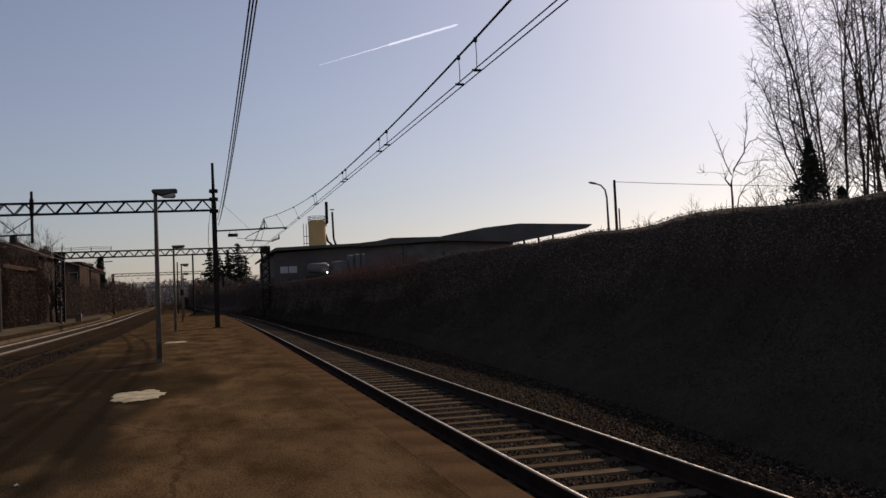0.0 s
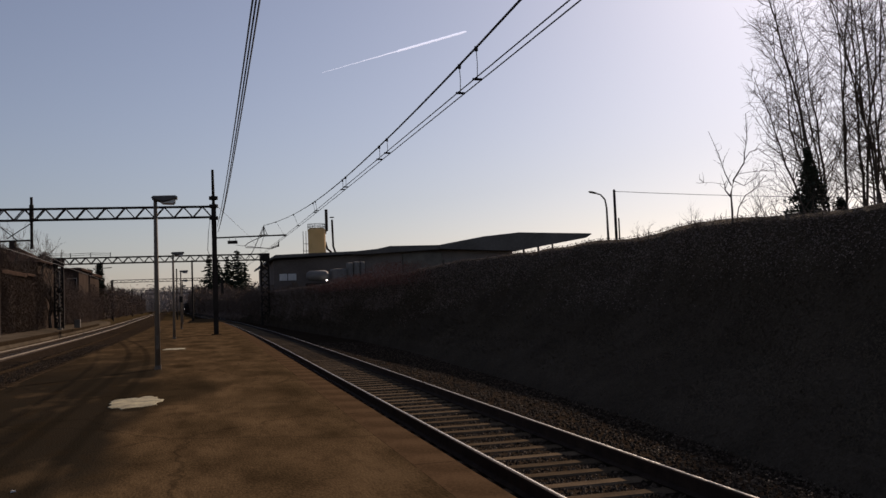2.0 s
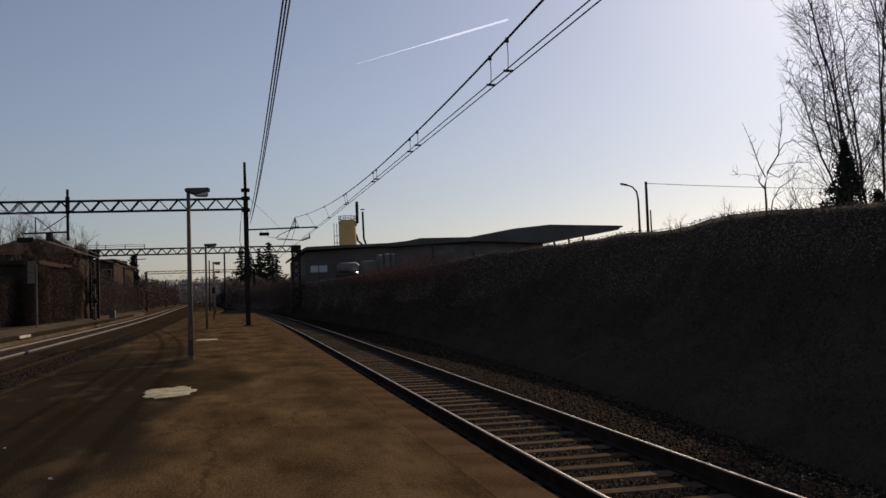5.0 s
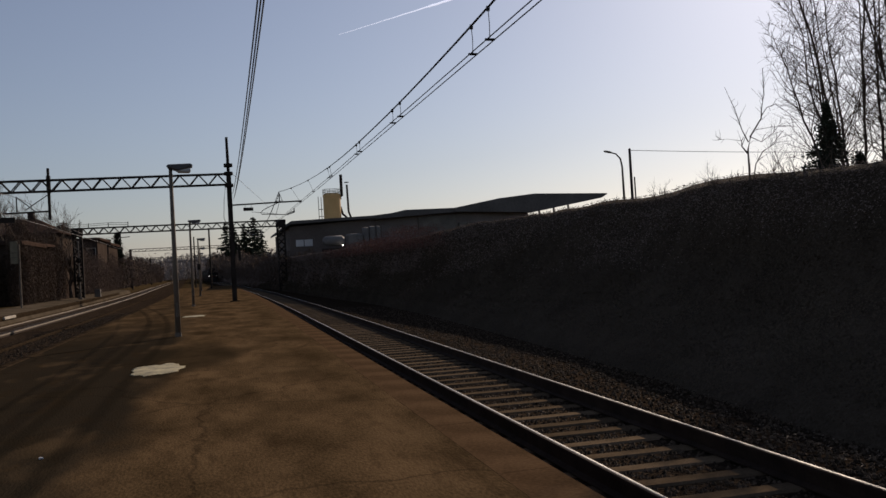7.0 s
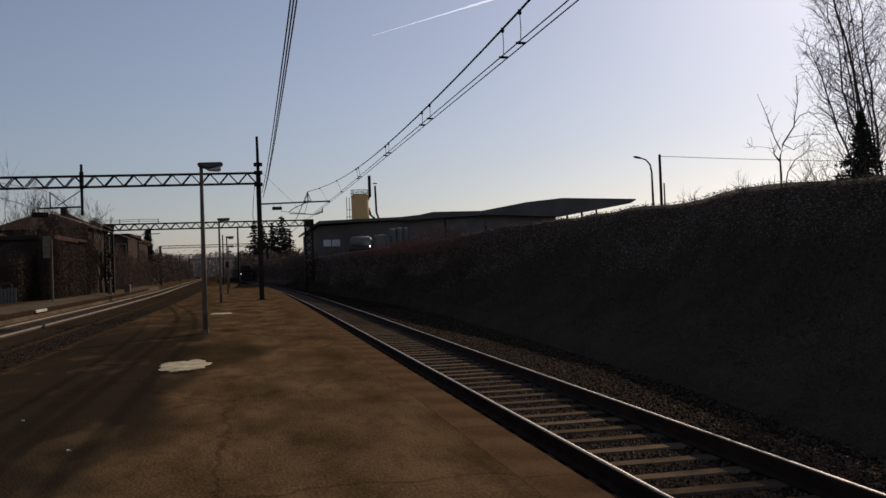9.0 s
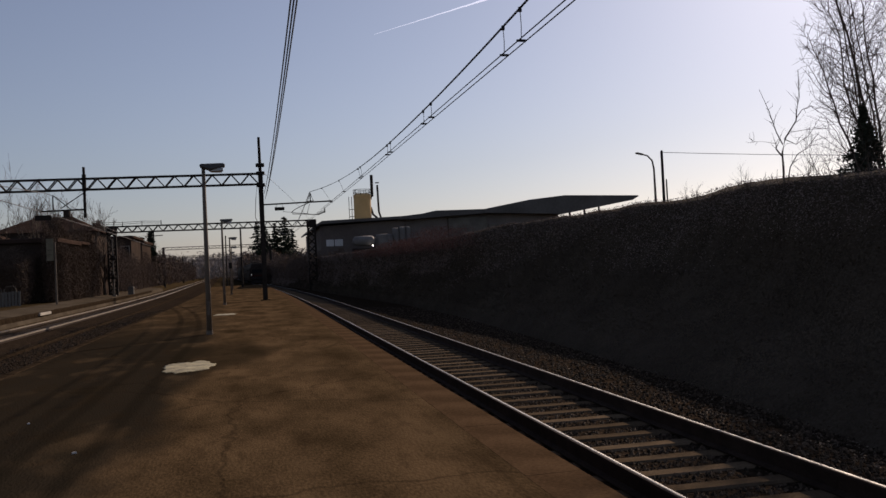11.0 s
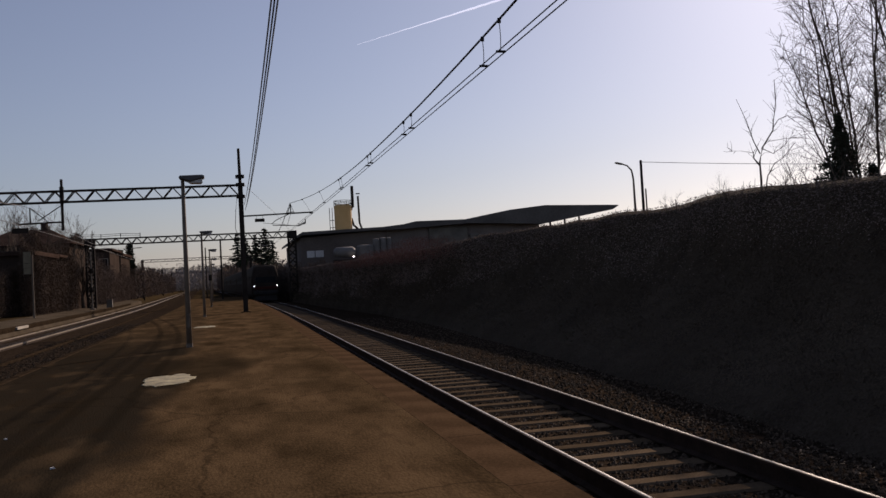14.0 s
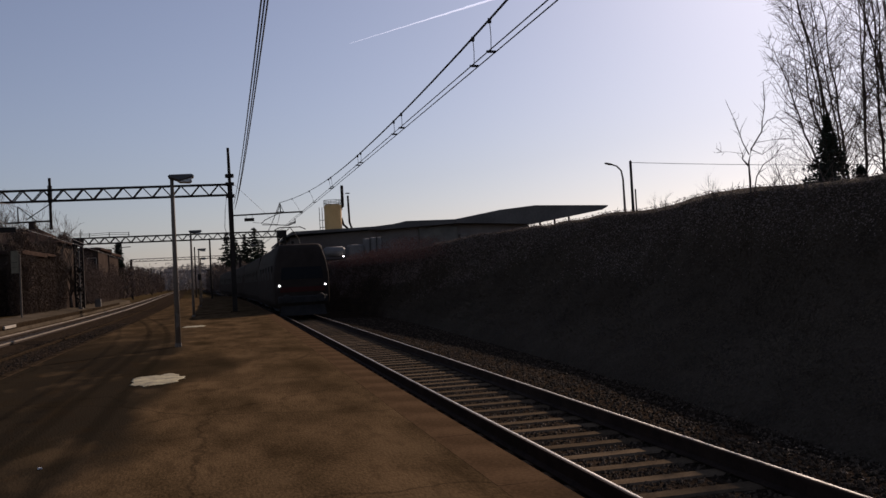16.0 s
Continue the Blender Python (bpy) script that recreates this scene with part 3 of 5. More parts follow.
def build_portal(y, left, right, top):
    """A portal over all tracks."""
    t = thing("catenary_portal", pose(0, 0, 0), "dark steel portal gantry spanning the tracks", "catenary gantry", "catenary gantries")
    for x in (left, right):
        leg = Geo()
        for u in (-0.38, 0.38):
            leg.box(x + u - 0.1, y - 0.14, -0.6, x + u + 0.08, y + 0.12, top)
        for k in range(int((top + 0.6) / 0.8)):
            leg.tube((x - 0.37, y, -0.5 + 0.8 * k), (x + 0.37, y, 0.25 + 0.8 * k), 0.1, n=4)
            leg.tube((x + 0.37, y, -0.5 + 0.8 * k), (x - 0.37, y, 0.25 + 0.8 * k), 0.1, n=4)
        part("lattice_leg", leg, STEEL, t)
        part("leg_head", Geo().box(x - 0.52, y - 0.3, top - 0.75, x + 0.52, y + 0.3, top + 0.06, 0.05), STEEL, t)
    b = Geo()
    lattice(b, (left, y, top - 0.62), (right, y, top - 0.62), 0.6, 20, 0.085, 0.05, 0.5)
    part("lattice_beam", b, STEEL, t, "zigzag lattice beam spanning all tracks")
    r = Geo()
    for k in range(4):
        r.tube((left - 0.8 + 1.9 * k, y, top - 0.1), (left - 0.8 + 1.9 * k, y, top + 0.5), 0.04, n=5)
    r.line([(left - 0.8 + 1.9 * k, y, top + 0.3 - 0.08 * (k % 2)) for k in range(4)], 0.02)
    r.line([(left - 0.8 + 1.9 * k, y, top + 0.48 - 0.08 * (k % 2)) for k in range(4)], 0.02)
    part("top_insulators", r, STEEL, t)
    for x in (LEFT_LINE + bend(y), RIGHT_LINE + bend(y)):
        h = Geo().tube((x, y, top - 1.6), (x, y, top - 0.6), 0.05, n=6).tube((x - 0.9, y, top - 1.15), (x + 0.9, y, top - 1.05), 0.04, n=6)
        h.tube((x - 0.9, y, top - 1.1), (x - 0.2, y, top - 1.7), 0.03, n=6)
        part("hanger", h, STEEL, t)


def build_far_portals():
    for y, top in ((190, 7.6), (285, 7.8), (380, 8.0)):
        t = thing("catenary_portal", pose(bend(y), y, 0, 0, 0, heading(y)), "distant steel portal gantry over the tracks", "catenary gantry", "catenary gantries")
        b = Geo()
        lattice(b, (-14, 0, top - 0.5), (7.5, 0, top - 0.5), 0.5, 16, 0.07, 0.04, 0.5)
        part("lattice_beam", b, STEEL, t)
        for x in (-14, 7.5):
            part("leg", Geo().box(x - 0.25, -0.2, -0.6, x + 0.25, 0.2, top, 0.02), STEEL, t)


def build_catenary():
    """Double messenger and double contact wires over the near line, with droppers."""
    t = thing("overhead_line", pose(0, 0, 0), "double contact wire and messenger cables hung above the near track", "overhead line", "overhead lines")

    def sag(y):
        return 5.02 + (0.0017 if y < 20.5 else 0.00103) * (y - 20.5) ** 2 if y < 50 else 5.91 - 1.2 * math.sin(math.pi * (y - 50) / 45.0)

    def aside(y):
        return RIGHT_LINE + bend(y) - 0.00107 * min(max(0, y - 25), 25) ** 2

    def touch(y):
        return 4.63 + 0.0072 * (min(max(y, -40), 50) - 8)

    ys = [-32 + 2.0 * i for i in range(64)]
    for off in (-0.03, 0.03):
        part("messenger_cable", Geo().line([(aside(y) + off * 0.6, y, sag(y) + off * 0.3) for y in ys], 0.011, 5), WIRE, t)
        part("contact_wire", Geo().line([(RIGHT_LINE + off * 2 + bend(y), y, touch(y)) for y in ys], 0.0095, 5), WIRE, t)
    for y in (12.2, 13.1, 18.9, 19.8, 24.9, 25.5, 31.8, 32.4, 38.4, 44.8, 6.2, 0.0):
        x = RIGHT_LINE + bend(y)
        xm = aside(y)
        d = Geo().line([(xm, y, sag(y)), ((x + xm) / 2 + 0.01, y, (sag(y) + touch(y)) / 2), (x, y, touch(y))], 0.006, 4)
        d.tube((x - 0.07, y, touch(y) + 0.01), (x + 0.07, y, touch(y) + 0.01), 0.02, n=5).tube((xm, y, sag(y) - 0.05), (xm, y, sag(y) + 0.02), 0.028, n=5)
        part("dropper", d, WIRE, t)
    f = thing("feeder_line", pose(0, 0, 0), "bundle of feeder cables running above the platform to the mast", "overhead line", "overhead lines")
    for x0, z0, x1, z1 in ((0.70, 5.52, 0.66, 5.6), (0.75, 5.54, 0.70, 5.72), (0.655, 5.5, 0.62, 5.9)):
        pts = []
        for i in range(30):
            y = -20 + 70 * i / 29
            u = min(max((y - 10) / 39.9, -0.7), 1)
            pts.append((x0 + (x1 - x0) * u, y, z0 + (z1 - z0) * u - 0.35 * (1 - (2 * u - 1) ** 2) * (u > 0)))
        part("feeder_cable", Geo().line(pts, 0.014, 5), WIRE, f)
    far = thing("overhead_line", pose(0, 0, 0), "contact wire and messenger cable above the far track", "overhead line", "overhead lines")
    for z, s in ((4.75, 0.0), (6.15, 1.0)):
        pts = [(LEFT_LINE + bend(y) - (0.9 if s else 0.2), y, z - s * 0.9 * math.sin(math.pi * ((y - 50) % 50) / 50.0)) for y in range(-20, 200, 4)]
        part("contact_wire" if not s else "messenger_cable", Geo().line(pts, 0.016, 4), WIRE, far)
    guy = Geo().line([(0.45, 49.9, 7.2), (3.2, 70, 6.9), (5.8, 95, 6.9)], 0.012, 4)
    tagged(part("guy_wire", guy, WIRE), "thin stay wire between mast and portal", "wire")


def build_lamps():
    """Platform lamps: thin galvanised post with one broad flat lantern."""
    def make(y, x, h):
        t = thing("platform_lamp", pose(x, y, 0), "grey platform lamp post with a broad flat lantern", "lamp", "platform lamps")
        part("post", Geo().tube((0, 0, 0), (0.01, 0, h + 0.08), 0.07, 0.045, 10), GALV, t, smooth=True)
        part("base_collar", Geo().tube((0, 0, 0), (0, 0, 0.1), 0.085, 0.08, 10), GALV, t)
        part("access_hatch", Geo().box(-0.035, -0.078, 0.5, 0.035, -0.05, 0.85), GALV, t)
        hood = ((-0.08, 0.15), (-0.04, 0.19), (0.5, 0.2), (0.55, 0.17), (0.54, 0.12), (0.2, 0.02), (-0.06, 0.11))
        side = lambda v, k: [(0.22 + (u - 0.22) * k, v, h + 0.12 + (w - 0.12) * k) for u, w in hood]
        part("lantern_housing", Geo().rings([side(-0.2, 0.75), side(-0.16, 1.0), side(0.16, 1.0), side(0.2, 0.75)]), LAMP_BODY, t)
        bowl = ((0.14, 0.03), (0.2, -0.01), (0.45, -0.02), (0.5, 0.02), (0.5, 0.115), (0.2, 0.03))
        dish = lambda v, k: [(0.34 + (u - 0.34) * k, v, h + 0.04 + (w - 0.04) * k) for u, w in bowl]
        part("lantern_bowl", Geo().rings([dish(-0.15, 0.7), dish(-0.11, 1.0), dish(0.11, 1.0), dish(0.15, 0.7)]), LAMP_GLASS, t, "pale lamp bowl")
        return t
    make(23.4, -1.22, 4.15)
    for y in (46.0, 68.6, 91.0, 113.0):
        lamp = make(y, -1.6 + bend(y) - bend(46), 4.1)
        if y == 68.6:
            part("junction_box", Geo().box(-0.12, -0.2, 1.95, 0.12, -0.05, 2.4, 0.02), STEEL, lamp, "dark box on the post")
    for y, x, h in ((140, -1.9, 7.6), (104, -0.4, 7.0)):
        t = thing("signal_post", pose(x + bend(y), y, -0.2), "slim dark steel post beside the tracks", "post", "line posts")
        part("post", Geo().tube((0, 0, -0.5), (0, 0, h), 0.11, 0.09, 8), STEEL, t)
        part("post_cap", Geo().tube((0, 0, h), (0, 0, h + 0.08), 0.12, 0.05, 8), STEEL, t)


# ---- hedge bank ----


def hedge_top(y):
    """Height of the hedge top above the platform."""
    pts = ((-40, 2.5), (8, 2.5), (13.5, 2.5), (15.5, 2.56), (17.5, 2.6), (20, 2.55), (26, 2.58), (30, 2.62), (36, 2.7), (48, 2.6), (54, 2.66), (76, 2.86), (100, 2.95), (140, 3.4), (260, 4.4), (500, 6))
    for (a, u), (b, v) in zip(pts, pts[1:]):
        if y <= b:
            return u + (v - u) * (y - a) / (b - a)
    return 7.0


def hedge_foot(y):
    """How far the hedge foot stands from the platform's middle."""
    pts = ((-40, 5.95), (8, 5.95), (13, 6.6), (19, 7.05), (24, 7.35), (36, 8.05), (50, 8.1), (70, 7.0), (120, 6.3), (600, 6.3))
    for (a, u), (b, v) in zip(pts, pts[1:]):
        if y <= b:
            return u + (v - u) * (y - a) / (b - a)
    return 6.3


def hedge_point(u, y):
    """A point of the hedge skin: u runs from foot 0 over the front to the back 1."""
    top = hedge_top(y)
    prof = ((0.0, 0.0, 0.0), (0.1, 0.1, 0.1), (0.35, 0.53, 0.27), (0.55, 0.78, 0.55), (0.68, 0.91, 0.83), (0.78, 1.0, 1.0), (0.9, 1.3, 0.97), (1.0, 1.7, 0.5))
    for (a, x0, h0), (b, x1, h1) in zip(prof, prof[1:]):
        if u <= b:
            k = (u - a) / (b - a)
            x, h = x0 + (x1 - x0) * k, h0 + (h1 - h0) * k
            break
    crest = 9.9 + 0.96 * min(1.0, max(0.0, (y - 13) / 8)) - 2.96 * min(1.0, max(0.0, (y - 30) / 40))
    foot = hedge_foot(y)
    x = foot + (crest - foot) * x
    top = 1.5 + (top - 1.5) * crest / 7.9
    z = -0.65 + (top + 0.65) * h
    d = noise.noise(Vector((x * 0.5, y * 0.45, z * 0.6))) * 0.5 + noise.noise(Vector((x * 2, y * 1.7, z * 2))) * 0.1
    d *= min(1, u * 5)
    return Vector((x + bend(y) - d * 0.7 * (1 - h), y, z + d * 0.18 * h))


def build_hedge():
    t = thing("hedge", pose(0, 0, 0), "tall dark overgrown ivy and bramble hedge along the track", "hedge", kind="stuff")
    ys = [-20 + 0.5 * i for i in range(140)] + [50 + 2.0 * i for i in range(50)] + [150 + 10 * i for i in range(30)]
    g = Geo().strip([[hedge_point(i / 24, y) for i in range(25)] for y in ys])
    part("twig_mass", g, HEDGE_CORE, t, smooth=True)
    rnd = random.Random(4)
    piles = {"leaves": ([], []), "dead_leaves": ([], [])}
    for k in range(400000):
        y = 3 + 330 * rnd.random() ** 2.6
        u = rnd.random() ** 0.85 * 0.78 + 0.005
        # More paled leaves towards the crest and with distance, as haze would show.
        dry = noise.noise(Vector((y * 0.16, u * 5, 2.0))) * 0.5 + 0.14 * rnd.gauss(0, 1) + 2.2 * (u - 0.55) + 0.011 * y > 0.42
        vs, fs = piles["dead_leaves" if dry else "leaves"]
        p = hedge_point(u, y)
        size = (0.007 + 0.01 * rnd.random()) * (1 + y / 26)
        face = Vector((-0.7 + 0.7 * u + rnd.gauss(0, 0.25), rnd.gauss(0, 0.3), 0.2 + 0.5 * u + rnd.gauss(0, 0.25)))
        a = face.cross(Vector((rnd.gauss(0, 1), rnd.gauss(0, 1), rnd.gauss(0, 1)))).normalized() * size
        b = face.cross(a).normalized() * size
        out = Vector((-0.5, 0, 0.6)) * rnd.random() * (0.16 if u < 0.6 else 0.07)
        c = p + out
        i = len(vs)
        vs += [c - a, c + b * 0.6, c + a, c - b * 0.6]
        fs.append((i, i + 1, i + 2, i + 3))
    tagged(part("leaves", Geo().add(*piles["leaves"]), LEAF, t, "small dark ivy leaves"), kind="stuff")
    tagged(part("dead_leaves", Geo().add(*piles["dead_leaves"]), HAZED_DEAD_LEAF, t, "reddish brown dead bramble leaves, paled for haze"), kind="stuff")
    twigs = Geo()
    for k in range(450):
        y = 7 + 75 * rnd.random() ** 1.7
        p = hedge_point(0.6 + 0.3 * rnd.random(), y)
        h = (0.05 + 0.24 * rnd.random() ** 4) * (1 + y / 50)
        q = p + Vector((rnd.gauss(0, 0.35) * h, rnd.gauss(0, 0.4) * h, h))
        m = p.lerp(q, 0.5) + Vector((rnd.gauss(0, 0.1) * h, rnd.gauss(0, 0.1) * h, 0))
        twigs.line([p, m, q], [0.008, 0.006, 0.003], 3)
    part("bare_twigs", twigs, BARK, t, "thin bare twigs standing out of the hedge top")
    canes = Geo()
    for k in range(9000):
        y = 6 + 110 * rnd.random() ** 2
        u = 0.12 + 0.56 * rnd.random()
        p = hedge_point(u, y)
        h = (0.05 + 0.16 * rnd.random()) * (1 + y / 25)
        q = p + Vector((rnd.gauss(-0.35, 0.3) * h, rnd.gauss(0, 0.6) * h, (0.15 + 0.45 * u) * h))
        m = p.lerp(q, 0.5) + Vector((0, rnd.gauss(0, 0.1) * h, 0.22 * h))
        w = 0.0022 * (1 + y / 18)
        canes.line([p, m, q], [w, w, w * 0.4], 3)
    tagged(part("bramble_canes", canes, HEDGE_CORE, t, "arching dry brown bramble canes"), kind="stuff")


# ---- trees ----


def limb(g, rnd, p, d, length, r, depth, spread, lift=0.12, least=0.0):
    """A bent limb that forks into thinner ones."""
    n = 4 if depth > 1 else 3
    pts, rad = [p], [r]
    for i in range(n):
        d = (d + Vector((rnd.gauss(0, 0.14), rnd.gauss(0, 0.14), lift * rnd.random()))).normalized()
        p = p + d * length / n
        pts.append(p)
        rad.append(max(r * (1 - 0.55 * (i + 1) / n), least))
    g.line(pts, rad, 5 if depth > 2 else 3)
    if depth == 0:
        return
    for k in range(rnd.randint(3, 4) if depth > 1 else rnd.randint(2, 4)):
        j = rnd.randint(1, n)
        side = Vector((rnd.gauss(0, 1), rnd.gauss(0, 1), rnd.gauss(0.1, 0.5))).normalized()
        limb(g, rnd, pts[j], (d + side * spread).normalized(), length * rnd.uniform(0.45, 0.75), rad[j] * 0.6, depth - 1, spread, lift, least)


def bare_tree(x, y, z, stems, height, r, seed, label, depth=4, lean=0.16, spread=0.6, least=0.0):
    rnd = random.Random(seed)
    t = thing("bare_tree", pose(x, y, z), label, "tree", "bare trees")
    for s in range(stems):
        g = Geo()
        p = Vector((rnd.gauss(0, 0.25), rnd.gauss(0, 0.25), 0)) * (1 if stems > 1 else 0)
        d = Vector((rnd.gauss(0, lean), rnd.gauss(0, lean), 1)).normalized()
        limb(g, rnd, p, d, height * rnd.uniform(0.45, 0.6), r * rnd.uniform(0.7, 1.1), depth, spread, 0.2, least)
        part("trunk", g, BARK, t)
    return t


def conifer(x, y, z, height, radius, seed, tiers=16, label="dark green conifer tree", needle=0.12, taper=0.8, full=1):
    rnd = random.Random(seed)
    t = thing("conifer_tree", pose(x, y, z), label, "tree", "conifer trees")
    part("trunk", Geo().tube((0, 0, -0.3), (0, 0, height), radius * 0.07, 0.02, 7), BARK, t)
    g = Geo()
    vs, fs = [], []
    for k in range(tiers):
        f = k / tiers
        zz = height * (0.12 + 0.88 * f)
        rr = radius * (1 - f) ** taper * rnd.uniform(0.75, 1.15)
        for j in range(max(4, int(12 * (1 - f) + 4))):
            a = rnd.random() * 6.283
            ln = rr * rnd.uniform(0.6, 1.1)
            for s in range(full * int(8 + 18 * ln / radius)):
                w = rnd.random()
                c = Vector((math.cos(a) * ln * w, math.sin(a) * ln * w, zz - 0.22 * ln * w + rnd.gauss(0, 0.05) * radius * 0.5))
                c += Vector((rnd.gauss(0, 0.08), rnd.gauss(0, 0.08), 0)) * radius * (1.15 - f)
                e = Vector((rnd.gauss(0, 1), rnd.gauss(0, 1), rnd.gauss(0, 0.35))).normalized() * radius * needle * rnd.uniform(0.7, 1.6)
                h = Vector((rnd.gauss(0, 1), rnd.gauss(0, 1), rnd.gauss(0, 0.5))).normalized() * radius * needle * 0.6
                i = len(vs)
                vs += [c - e, c + h, c + e, c - h]
                fs.append((i, i + 1, i + 2, i + 3))
    g.add(vs, fs)
    part("crown", g, NEEDLE, t)
    return t


def shrub_mass(name, x0, x1, y0, y1, z, h, n, size, seed, label, mat=None):
    """A thicket of small crossing twig clumps, with an uneven top."""
    rnd = random.Random(seed)
    vs, fs = [], []
    for k in range(n):
        x, y = rnd.uniform(x0, x1), rnd.uniform(y0, y1)
        top = h * (0.72 + 0.45 * noise.noise(Vector((x * 0.18, y * 0.1, seed))) + 0.2 * noise.noise(Vector((x * 0.7, y * 0.5, seed))))
        c = Vector((x + bend(y), y, z + top * rnd.random() ** 0.7))
        a = Vector((rnd.gauss(0, 0.5), rnd.gauss(0, 0.5), rnd.gauss(0.3, 1))).normalized() * size * rnd.uniform(0.6, 1.6)
        b = Vector((rnd.gauss(0, 1), rnd.gauss(0, 1), rnd.gauss(0, 0.6))).normalized() * size * 0.3
        i = len(vs)
        vs += [c - a, c + b, c + a, c - b]
        fs.append((i, i + 1, i + 2, i + 3))
    ob = part(name, Geo().add(vs, fs), mat or SHRUB)
    return tagged(ob, label, "shrubs", kind="stuff")


# ---- works behind the hedge ----


def slab(name, pts, y0, y1, mat, parent, label=""):
    """An upright outline in x and z pulled from y0 to y1."""
    return part(name, Geo().rings([[(x, y, z) for x, z in pts] for y in (y0, y1)]), mat, parent, label)


def build_works():
    Y = 104.0
    k = Y / 100.0
    t = thing("factory_hall", pose(0, 0, 0), "long dark industrial hall with stepped low roofs and an open canopy", "factory")
    z = lambda h: 1.5 + (h - 1.5) * k
    slab("hall_wall", [(7.2 * k, 1), (17 * k, 1), (17 * k, z(6.9)), (7.2 * k, z(6.4))], Y + 0.3, Y + 30, SHED_WALL, t)
    slab("hall_roof", [(6.6 * k, z(6.3)), (7.3 * k, z(6.65)), (17 * k, z(6.95)), (17 * k, z(7.25)), (7.4 * k, z(7.0)), (6.6 * k, z(6.55))], Y - 0.6, Y + 31, SHEET, t)
    slab("middle_wall", [(17 * k, 1), (27 * k, 1), (27 * k, z(7.3)), (17 * k, z(6.9))], Y + 1, Y + 28, WORKS_WALL, t)
    slab("middle_roof", [(16 * k, z(6.8)), (27 * k, z(7.3)), (27 * k, z(7.75)), (20.4 * k, z(7.75)), (18.8 * k, z(7.45)), (16 * k, z(7.2))], Y - 0.3, Y + 29, SHEET, t)
    slab("end_wall", [(27 * k, 1), (35.6 * k, 1), (35.6 * k, z(7.1)), (27 * k, z(7.4))], Y + 1, Y + 26, WORKS_WALL, t)
    slab("canopy_roof", [(26.2 * k, z(7.3)), (35.8 * k, z(6.85)), (44.6 * k, z(8.25)), (45.4 * k, z(8.7)), (45.2 * k, z(8.78)), (36 * k, z(9.05)), (31.6 * k, z(8.65)), (26.2 * k, z(7.75))], Y - 0.5, Y + 24, SHEET, t, "upswept canopy roof at the hall's end")
    for i in range(4):
        x = (37.5 + 2 * i) * k
        part("canopy_post", Geo().tube((x, Y + 8, 0.5), (x, Y + 8, z(7.2 + 0.28 * i)), 0.14, 0.14, 8), STEEL, t)
    part("cladding", Geo().box(22.9, Y + 0.5, 4.6, 27.7, Y + 0.98, 7.15, 0.03), CONCRETE, t, "pale grey cladding on the wall")
    part("vent_unit", Geo().box(27.9, Y + 0.2, 4.6, 29.6, Y + 0.98, 6.2, 0.05), CONCRETE, t, "grey ventilation unit on the wall")
    win = part("window", Geo().box(7.85 * k, Y + 0.2, z(4.15), 9.7 * k, Y + 0.35, z(4.9), 0.02), WHITE_PANEL, t, "bright pale panel in the dark wall")
    part("mullion", Geo().box(8.7 * k, Y + 0.14, z(4.15), 8.78 * k, Y + 0.2, z(4.9)), STEEL, win)
    # silo with ladder cage and pipes
    s = thing("silo", pose(13.52, Y + 8, 0), "ochre yellow cylindrical silo with roof rail and ladder", "silo")
    R = 1.1
    ring = lambda r, h: [(r * math.cos(i * math.pi / 14), r * math.sin(i * math.pi / 14), h) for i in range(28)]
    part("tank", Geo().rings([ring(R, 5), ring(R, 10.5), ring(R * 1.03, 10.52), ring(R * 1.03, 10.75), ring(R * 0.8, 10.95)]), YELLOW, s, smooth=False)
    rl = Geo()
    for i in range(10):
        a = i * math.pi / 5
        rl.tube((R * math.cos(a), R * math.sin(a), 10.7), (R * math.cos(a), R * math.sin(a), 11.45), 0.03, n=5)
    for h in (11.1, 11.45):
        rl.line([(R * math.cos(i * math.pi / 10), R * math.sin(i * math.pi / 10), h) for i in range(21)], 0.03)
    part("roof_rail", rl, STEEL, s)
    ld = Geo()
    for h in (6.3, 7.2, 8.1, 9.0):
        ld.tube((-R, 0, h), (-R - 0.6, 0, h), 0.04, n=5)
    for x in (-R - 0.6, -R - 0.25):
        ld.tube((x, 0, 5), (x, 0, 10.6), 0.04, n=5)
    part("ladder_cage", ld, STEEL, s)
    pipe = Geo().line([(0.95, 0, 10.3), (1.1, 0.0, 10.35), (1.27, 0, 10.6), (1.27, 0, 13.3)], 0.19, 8)
    part("exhaust_pipe", pipe, STEEL, s, "dark exhaust pipe")
    pipe = Geo().line([(2.9, 0, 7.2), (2.35, 0, 7.7), (2.05, 0, 8.6), (1.98, 0, 12.0)], 0.13, 8)
    part("thin_chimney", pipe, STEEL, s, "thin chimney pipe")
    part("intake_pipe", Geo().line([(1.05, 0, 9.2), (1.3, 0, 8.3), (1.75, 0, 7.9), (1.85, 0, 7.2)], 0.14, 8), STEEL, s)
    part("chimney_cowl", Geo().tube((1.98, 0, 12.25), (1.98, 0, 12.35), 0.32, 0.25, 8), STEEL, s)
    # tanks and a parked lorry in front
    for x, w, h0, h1 in ((13.85, 2.0, 3.6, 5.3), (15.1, 0.8, 3.7, 5.95), (15.85, 0.75, 3.7, 6.05), (16.5, 0.6, 3.7, 6.05)):
        b = thing("storage_tank", pose(x * k, Y - 4, 0), "pale upright storage tank beside the dark hall", "tank", "storage tanks")
